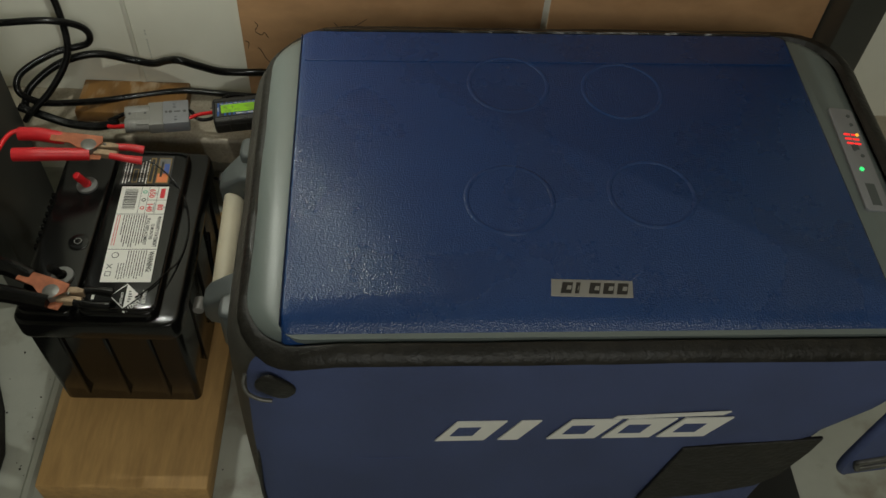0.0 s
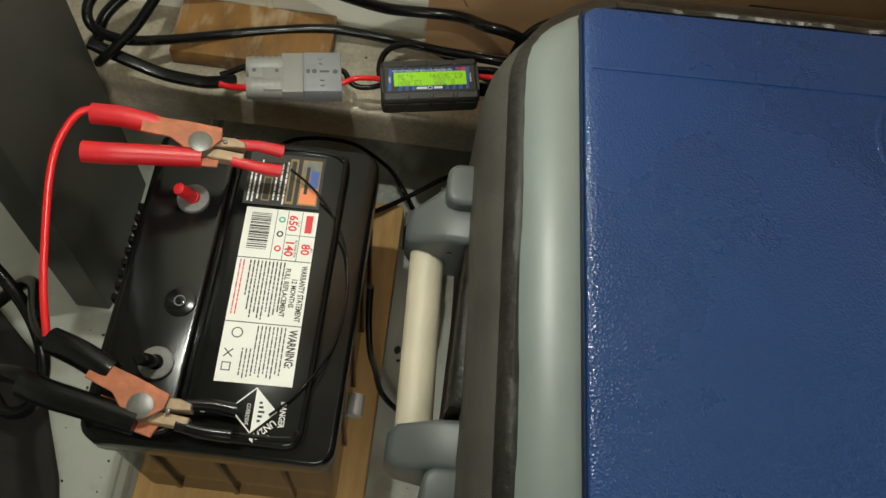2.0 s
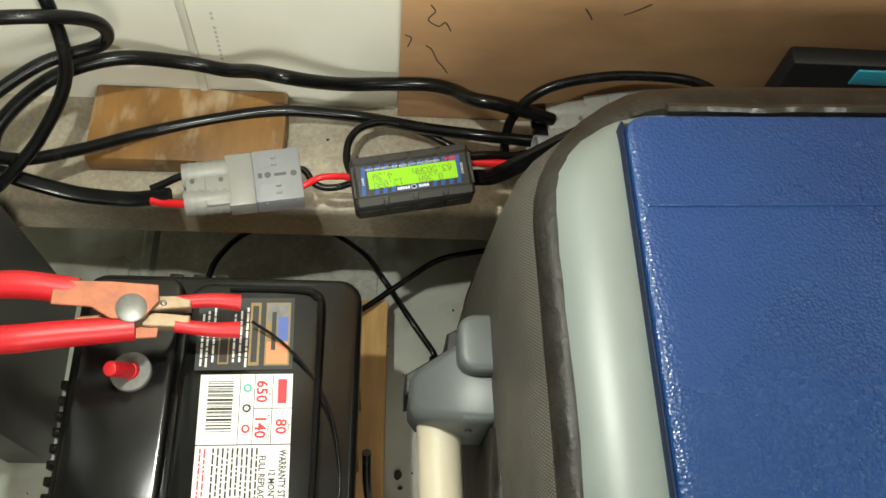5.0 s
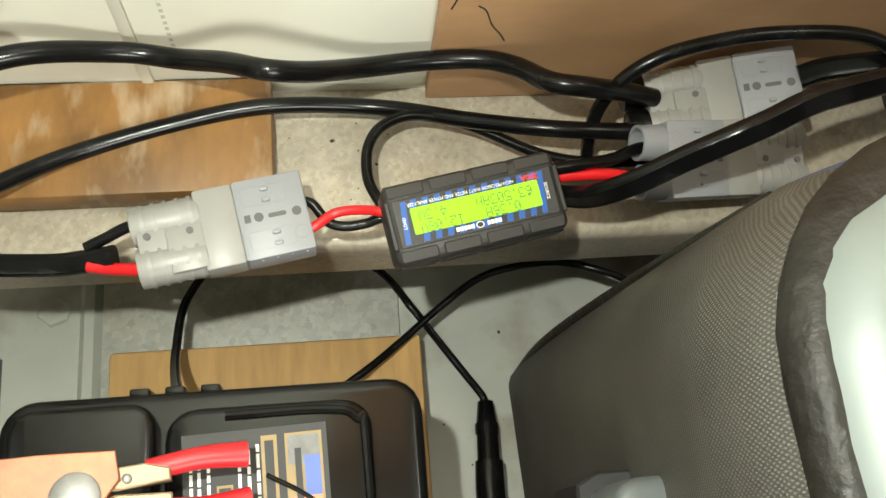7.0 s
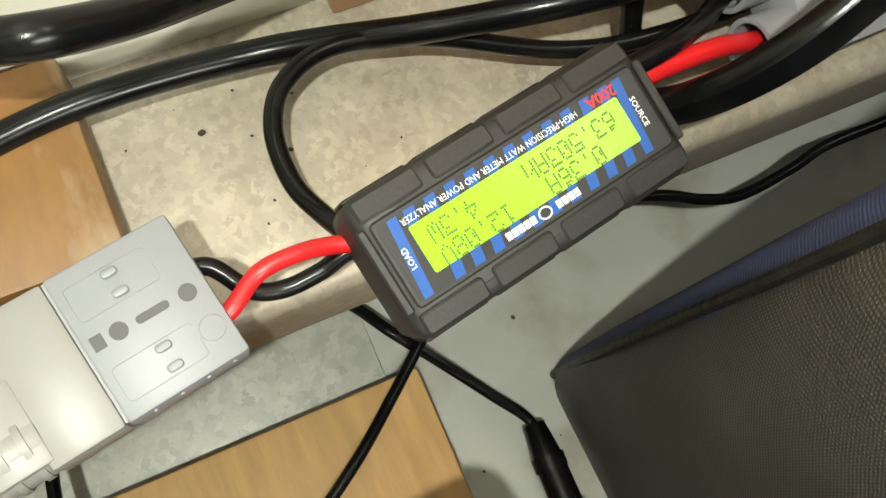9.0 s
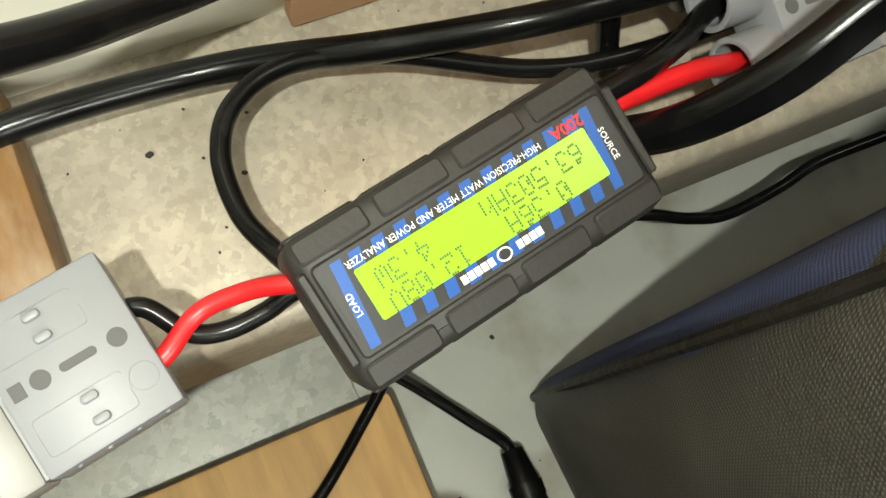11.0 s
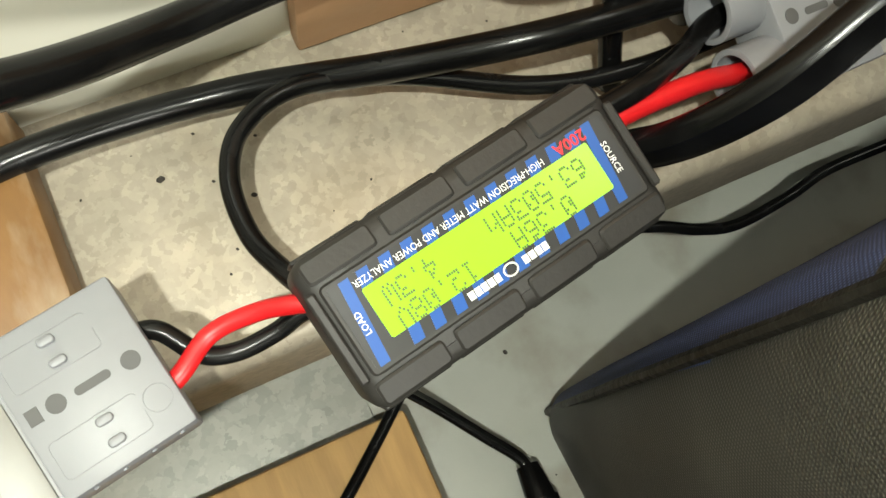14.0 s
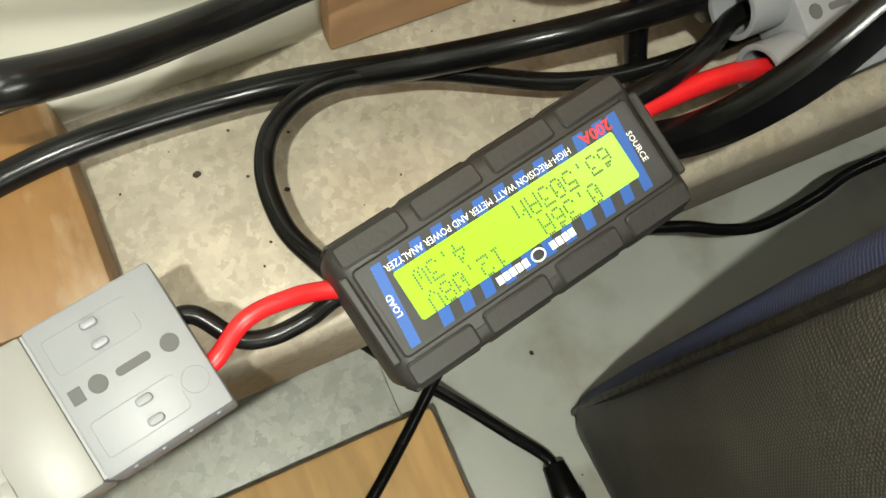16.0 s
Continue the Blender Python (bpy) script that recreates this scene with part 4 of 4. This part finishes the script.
def meter():
    m = pose(-0.2139, 1.0538, 0.2234, 11.75, -1.06, 10.67) @ pose(0, 0, -0.0272)
    t = thing("watt_meter", "dark grey watt meter with a lit green display and striped sticker", "meter", at=m)
    L, W, H = 0.0388, 0.0176, 0.0262
    part("case", prism(round_rect(-L, L, -W, W, 0.004), 0.0, H, 0.0042, 4), "meter", t)
    part("face_frame", prism(round_rect(-0.0358, 0.0358, -0.0106, 0.0106, 0.0015), H - 0.0005, H + 0.0006, 0.0005, 1), "meter", t)
    for s in (-1, 1):
        for k in range(4):
            x = -0.0285 + 0.0190 * k
            part("grip_pad", prism(round_rect(x - 0.0082, x + 0.0082, -0.0026, 0.0026, 0.001, 2), 0, 0.0015, 0.0005, 1, m=pose(0, s * 0.0138, H - 0.0009, -12 * s, 0, 0)), "meter", t)
            part("grip_pad", box(x - 0.0085, x + 0.0085, s * W - 0.0006, s * W + 0.0006, 0.006, H - 0.006, 0.0005, 1), "meter", t)
        part("end_pad", box(s * 0.0377 - 0.0011, s * 0.0377 + 0.0011, -0.0105, 0.0105, H - 0.0006, H + 0.0008, 0.0005, 1), "meter", t)
    z = H + 0.0006
    st = part("sticker", prism(round_rect(-0.0345, 0.0345, -0.0094, 0.0094, 0.0008, 2), z, z + 0.0002), "sticker", t, "black sticker with blue stripes", smooth=False)
    # slanted blue stripes, clipped to the sticker's edges
    for k in range(14):
        x = -0.0345 + 0.0053 * k
        for y0, y1 in ((-0.0093, -0.0058), (0.0058, 0.0093)):
            q = lambda y: x + 0.18 * y
            if q(y0) > -0.0284 and q(y1) + 0.0024 < 0.0284:
                part("stripe", prism([(q(y0), y0), (q(y0) + 0.0027, y0), (q(y1) + 0.0027, y1), (q(y1), y1)], z + 0.0002, z + 0.0003), "sticker_blue", st, smooth=False)
    for x in (-0.0318, 0.0294):
        part("stripe", prism([(x - 0.0018, -0.0092), (x + 0.0006, -0.0092), (x + 0.0024, 0.0092), (x, 0.0092)], z + 0.0002, z + 0.0003), "sticker_blue", st, smooth=False)
    d = part("display", prism(round_rect(-0.0285, 0.0285, -0.00575, 0.00575, 0.0004, 1), z + 0.0002, z + 0.0006), "lcd", t, "glowing yellow-green display", smooth=False)
    flip = pose(0, 0, z + 0.00062, 0, 0, 180)
    cells = []
    for row, line in enumerate(("  0.36A   12.08V", "63.503Ah    4.3W")):
        for col, ch in enumerate(line):
            if ch != " ":
                cells.append(dots(ch, flip @ pose(-0.0253 + 0.0032 * col, 0.0006 - 0.0053 * row, 0)))
    tagged(part("reading", joined(*cells), "lcd_seg", d, "dark dotted digits", smooth=False), kind="stuff")
    f2 = pose(0, 0, z + 0.00035, 0, 0, 180)
    writing("caption", "200A", 0.0036, f2 @ pose(-0.0255, -0.0076, 0), "red_ink", st, width=0.0080, extrude=0.00003, bold=0.00008)
    writing("caption", "HIGH-PRECISION WATT METER AND POWER ANALYZER", 0.0022, f2 @ pose(0.0055, -0.0073, 0), "white_ink", st, width=0.0475, extrude=0.00003, bold=0.0)
    writing("caption", "SOURCE", 0.0020, f2 @ pose(-0.0318, 0, 0, 0, 0, 90), "white_ink", st, width=0.0074, extrude=0.00003, bold=0.00002)
    writing("caption", "LOAD", 0.0020, f2 @ pose(0.0318, 0, 0, 0, 0, -90), "white_ink", st, width=0.0050, extrude=0.00003, bold=0.00002)
    for x0, k in ((-0.0092, 4), (0.0030, 5)):
        for i in range(k):
            part("name_bar", box(x0 + 0.00165 * i, x0 + 0.00165 * i + 0.0014, 0.0068, 0.0086, 0, 0.00006, m=f2), "white_ink", st, smooth=False)
    part("name_mark", tilted(tube([(0.0004 + 0.0016 * math.cos(q), 0.0077 + 0.0013 * math.sin(q), 0.0001) for q in np.linspace(0, 2 * math.pi, 21)], 0.00022, n=6, per=1), f2), "white_ink", st, smooth=False)
    part("rivet", cyl(0.0009, H - 0.012, H - 0.010, 0.0385, -0.014, 10), "seal", t)
    return t


meter()

# ---- cables ----
cable("heavy_cable", [(-0.485, 1.062, 0.200), (-0.478, 1.085, 0.215), (-0.445, 1.110, 0.232), (-0.4047, 1.125, 0.236), (-0.366, 1.136, 0.219), (-0.340, 1.133, 0.217), (-0.318, 1.122, 0.232), (-0.2995, 1.112, 0.242), (-0.281, 1.117, 0.2306),
                      (-0.257, 1.130, 0.2105), (-0.229, 1.136, 0.2045), (-0.2025, 1.135, 0.2065), (-0.187, 1.127, 0.213), (-0.175, 1.112, 0.225), (-0.158, 1.108, 0.226), (-0.135, 1.114, 0.209), (-0.117, 1.116, 0.198)], 0.0048, "thick black rubber cable running along the wall")
cable("heavy_cable", [(-0.60, 1.085, 0.30), (-0.505, 1.09, 0.305), (-0.435, 1.10, 0.305), (-0.405, 1.117, 0.282), (-0.408, 1.121, 0.256), (-0.445, 1.106, 0.252), (-0.478, 1.076, 0.245), (-0.480, 1.058, 0.232),
                      (-0.462, 1.062, 0.212), (-0.435, 1.080, 0.195), (-0.400, 1.105, 0.178), (-0.355, 1.121, 0.174), (-0.305, 1.130, 0.175), (-0.250, 1.129, 0.172), (-0.205, 1.114, 0.184), (-0.165, 1.102, 0.196), (-0.118, 1.100, 0.193)], 0.0042,
      "thick black rubber cable looping beside the upright")
cable("heavy_cable", [(-0.445, 1.135, 0.36), (-0.428, 1.118, 0.31), (-0.424, 1.096, 0.262), (-0.445, 1.070, 0.228), (-0.472, 1.050, 0.205), (-0.483, 1.053, 0.19)], 0.0042, "thick black rubber cable hanging by the wall")
cable("twin_cable", [(-0.489, 1.060, 0.205), (-0.457, 1.054, 0.196), (-0.430, 1.051, 0.188), (-0.400, 1.0495, 0.186), (-0.384, 1.0495, 0.189), (-0.371, 1.0500, 0.1925)], 0.0042, "flat black twin cable leading to the connector", flat=0.0105, up=(0, -0.4, 1))
cable("red_wire", [(-0.383, 1.047, 0.190), (-0.374, 1.045, 0.191), (-0.360, 1.0425, 0.1955), (-0.350, 1.043, 0.196)], 0.0028, "short red wire into the connector", "redwire")
cable("black_wire", [(-0.384, 1.055, 0.191), (-0.376, 1.058, 0.193), (-0.364, 1.062, 0.197), (-0.352, 1.063, 0.197)], 0.0026, "short black wire into the connector")
cable("red_wire", [(-0.294, 1.0535, 0.196), (-0.284, 1.0570, 0.199), (-0.2746, 1.0630, 0.199), (-0.264, 1.0632, 0.2015), (-0.255, 1.0605, 0.2055), (-0.245, 1.0565, 0.207)], 0.0022, "red wire between the connector and the meter", "redwire")
cable("black_wire", [(-0.294, 1.0700, 0.197), (-0.285, 1.0690, 0.198), (-0.2780, 1.0605, 0.196), (-0.2705, 1.0580, 0.195), (-0.2610, 1.0585, 0.196), (-0.2540, 1.0600, 0.198), (-0.245, 1.0600, 0.199)], 0.0023, "black wire between the connector and the meter")
cable("black_wire", [(-0.249, 1.060, 0.198), (-0.254, 1.073, 0.188), (-0.258, 1.086, 0.184), (-0.257, 1.102, 0.183), (-0.249, 1.114, 0.182), (-0.232, 1.120, 0.180), (-0.205, 1.114, 0.178), (-0.170, 1.098, 0.176), (-0.140, 1.092, 0.177), (-0.10, 1.092, 0.178)], 0.0027,
      "thin black cable looping behind the meter")
cable("red_wire", [(-0.178, 1.069, 0.214), (-0.1711, 1.0704, 0.2135), (-0.157, 1.0716, 0.2110), (-0.1447, 1.0725, 0.2070), (-0.131, 1.0735, 0.199), (-0.118, 1.0745, 0.191)], 0.0027, "red wire leaving the meter", "redwire")
cable("black_wire", [(-0.180, 1.0715, 0.218), (-0.1744, 1.0723, 0.2185), (-0.1631, 1.0745, 0.2165), (-0.1447, 1.0815, 0.2050), (-0.1300, 1.0890, 0.1985), (-0.118, 1.0915, 0.195)], 0.0029, "black wire leaving the meter")
cable("heavy_cable", [(-0.182, 1.066, 0.198), (-0.172, 1.0650, 0.203), (-0.163, 1.0605, 0.2120), (-0.1555, 1.0575, 0.2245), (-0.146, 1.0568, 0.2380), (-0.1316, 1.0600, 0.2495), (-0.1200, 1.0620, 0.2590), (-0.103, 1.066, 0.268), (-0.07, 1.078, 0.270), (0.0, 1.095, 0.252), (0.10, 1.10, 0.21)], 0.0042,
      "thick black glossy cable beside the meter", flat=0.0115, up=(0.1, -1, 0.5))
cable("heavy_cable", [(-0.047, 1.119, 0.209), (-0.03, 1.121, 0.214), (0.02, 1.122, 0.216), (0.10, 1.12, 0.20)], 0.0042, "thick black cable leaving the connector", flat=0.0115, up=(0, -0.4, 1))
cable("black_cable", [(-0.146, 1.094, 0.166), (-0.149, 1.102, 0.190), (-0.146, 1.110, 0.208), (-0.134, 1.117, 0.224), (-0.112, 1.122, 0.234), (-0.070, 1.125, 0.240), (-0.02, 1.122, 0.236), (0.02, 1.112, 0.20)], 0.0034, "black cable arching in front of the plywood")
cable("black_cable", [(-0.342, 0.984, 0.190), (-0.356, 1.004, 0.130), (-0.367, 1.035, 0.070), (-0.364, 1.070, 0.050), (-0.340, 1.100, 0.040), (-0.290, 1.110, 0.030), (-0.250, 1.086, 0.035), (-0.230, 1.056, 0.045), (-0.213, 1.038, 0.026),
                      (-0.1987, 1.0188, 0.0205), (-0.1882, 1.0046, 0.0170), (-0.1865, 0.997, 0.0170)], 0.0020, "thin black twin cable bending under the ledge to a plug", flat=0.0056)
cable("black_cable", [(0.0, 1.056, 0.075), (-0.030, 1.057, 0.070), (-0.048, 1.054, 0.065), (-0.075, 1.052, 0.065), (-0.094, 1.056, 0.070), (-0.112, 1.063, 0.0755), (-0.140, 1.0735, 0.070), (-0.168, 1.076, 0.056), (-0.190, 1.071, 0.050), (-0.215, 1.055, 0.044), (-0.240, 1.035, 0.046), (-0.262, 1.018, 0.052), (-0.285, 1.003, 0.055), (-0.305, 0.990, 0.060), (-0.325, 0.983, 0.066)], 0.0024, "thin black cable passing behind the battery")
cable("black_wire", [(-0.304, 0.948, 0.236), (-0.290, 0.940, 0.232), (-0.276, 0.928, 0.227), (-0.260, 0.905, 0.2200), (-0.2525, 0.875, 0.2155), (-0.2515, 0.850, 0.2152), (-0.2550, 0.825, 0.2165), (-0.2640, 0.800, 0.2260), (-0.2750, 0.783, 0.2268), (-0.2870, 0.771, 0.2262)], 0.0009,
      "thin black wire over the battery lid")
cable("black_cable", [(-0.2375, 0.885, 0.19), (-0.2370, 0.872, 0.16), (-0.2345, 0.863, 0.115), (-0.230, 0.861, 0.075), (-0.2235, 0.853, 0.043), (-0.209, 0.847, 0.018), (-0.190, 0.843, 0.008)], 0.0026, "thin black cable beside the battery")
cable("red_wire", [(-0.432, 0.955, 0.272), (-0.446, 0.950, 0.272), (-0.455, 0.930, 0.267), (-0.456, 0.905, 0.261), (-0.450, 0.865, 0.252), (-0.443, 0.830, 0.244), (-0.436, 0.803, 0.234)], 0.0026, "red wire joining the two clamps' leads", "redwire")
cable("heavy_cable", [(-0.432, 0.799, 0.228), (-0.450, 0.812, 0.212), (-0.472, 0.838, 0.180), (-0.496, 0.872, 0.140), (-0.520, 0.885, 0.110), (-0.560, 0.875, 0.07), (-0.62, 0.86, 0.03)], 0.0055, "thick black clamp lead trailing over the floor")
cable("heavy_cable", [(-0.62, 0.95, 0.16), (-0.545, 0.895, 0.135), (-0.508, 0.862, 0.110), (-0.494, 0.830, 0.085), (-0.505, 0.803, 0.055), (-0.535, 0.800, 0.032), (-0.57, 0.83, 0.02), (-0.64, 0.86, 0.018)], 0.0055, "thick black lead coiled on the floor")
cable("heavy_cable", [(-0.433, 0.772, 0.236), (-0.455, 0.778, 0.225), (-0.49, 0.785, 0.19), (-0.54, 0.79, 0.12), (-0.62, 0.80, 0.03)], 0.0060, "thick black clamp lead trailing over the floor")

# plug lying on the floor by the fridge
plug = thing("barrel_plug", "glossy black cable plug standing by the fridge", "plug")
part("sleeve", tube([(-0.1865, 1.000, 0.0170), (-0.1875, 0.985, 0.0200), (-0.1890, 0.962, 0.0240)], [0.0050, 0.0066, 0.0070], n=16), "rubber", plug)
part("collar", tube([(-0.1875, 0.986, 0.0200), (-0.1880, 0.980, 0.0208)], [0.0074, 0.0074], n=16, per=2), "rubber", plug)
part("body", tube([(-0.1888, 0.963, 0.0240), (-0.1900, 0.945, 0.0260), (-0.1915, 0.918, 0.0290)], [0.0086, 0.0090, 0.0088], n=16), "rubber", plug)

# far things at the foot of the upright
rug = thing("floor_mat", "rough dark brown mat edge on the floor", "mat")
pts = [(-1.2, 0.2), (-0.47, 0.2), (-0.468, 0.70), (-0.484, 0.755), (-0.505, 0.80), (-0.53, 0.855), (-0.60, 0.915), (-1.2, 0.92)]
part("mat", prism(pts, 0.0003, 0.012, 0.004, 2), "gasket", rug)
box_thing = thing("black_box", "small black box with a cyan strip behind the fridge", "box")
part("case", box(0.030, 0.20, 1.124, 1.139, SHELF + 0.0005, 0.262, 0.003), "seal", box_thing)
part("strip", box(0.075, 0.165, 1.1225, 1.1255, 0.243, 0.2580, 0.001), "cyan", box_thing, "cyan strip")

# hexagon bolt head under the floor paint
bolt = [(-0.456 + 0.011 * math.cos(radians(60 * k + 20)), 1.080 + 0.011 * math.sin(radians(60 * k + 20))) for k in range(6)]
tagged(part("bolt_head", prism(bolt, -0.001, 0.0025, 0.001, 1), "floor"), "painted-over hexagon bolt head in the floor", "bolt", kind="structure")

# grit and specks
rng = random.Random(11)
grit = bmesh.new()
spots = [(-0.188, 0.958, 0.0, 0.0016), (-0.215, 0.908, 0.0, 0.0035), (-0.213, 0.898, 0.0, 0.0018), (-0.274, 1.119, SHELF, 0.0011), (-0.252, 1.105, SHELF, 0.0008), (-0.46, 0.90, 0.0, 0.003)]
for k in range(24):
    spots.append((rng.uniform(-0.24, -0.17), rng.uniform(0.66, 1.05), 0.0, rng.uniform(0.0004, 0.0012)))
for k in range(30):
    spots.append((rng.uniform(-0.50, -0.42), rng.uniform(0.66, 0.90), 0.0, rng.uniform(0.0004, 0.0014)))
for k in range(26):
    spots.append((rng.uniform(-0.42, -0.10), rng.uniform(1.07, 1.14), SHELF, rng.uniform(0.0002, 0.0005)))
for x, y, z, s in spots:
    g = bmesh.ops.create_icosphere(grit, subdivisions=1, radius=s, matrix=pose(x, y, z + s * 0.25, 0, 0, rng.uniform(0, 180)) @ Matrix.Diagonal((1.3, 1, 0.5, 1)))
tagged(part("grit", grit, "dirt"), "dark specks of dirt on floor and ledge", "dirt", kind="stuff")
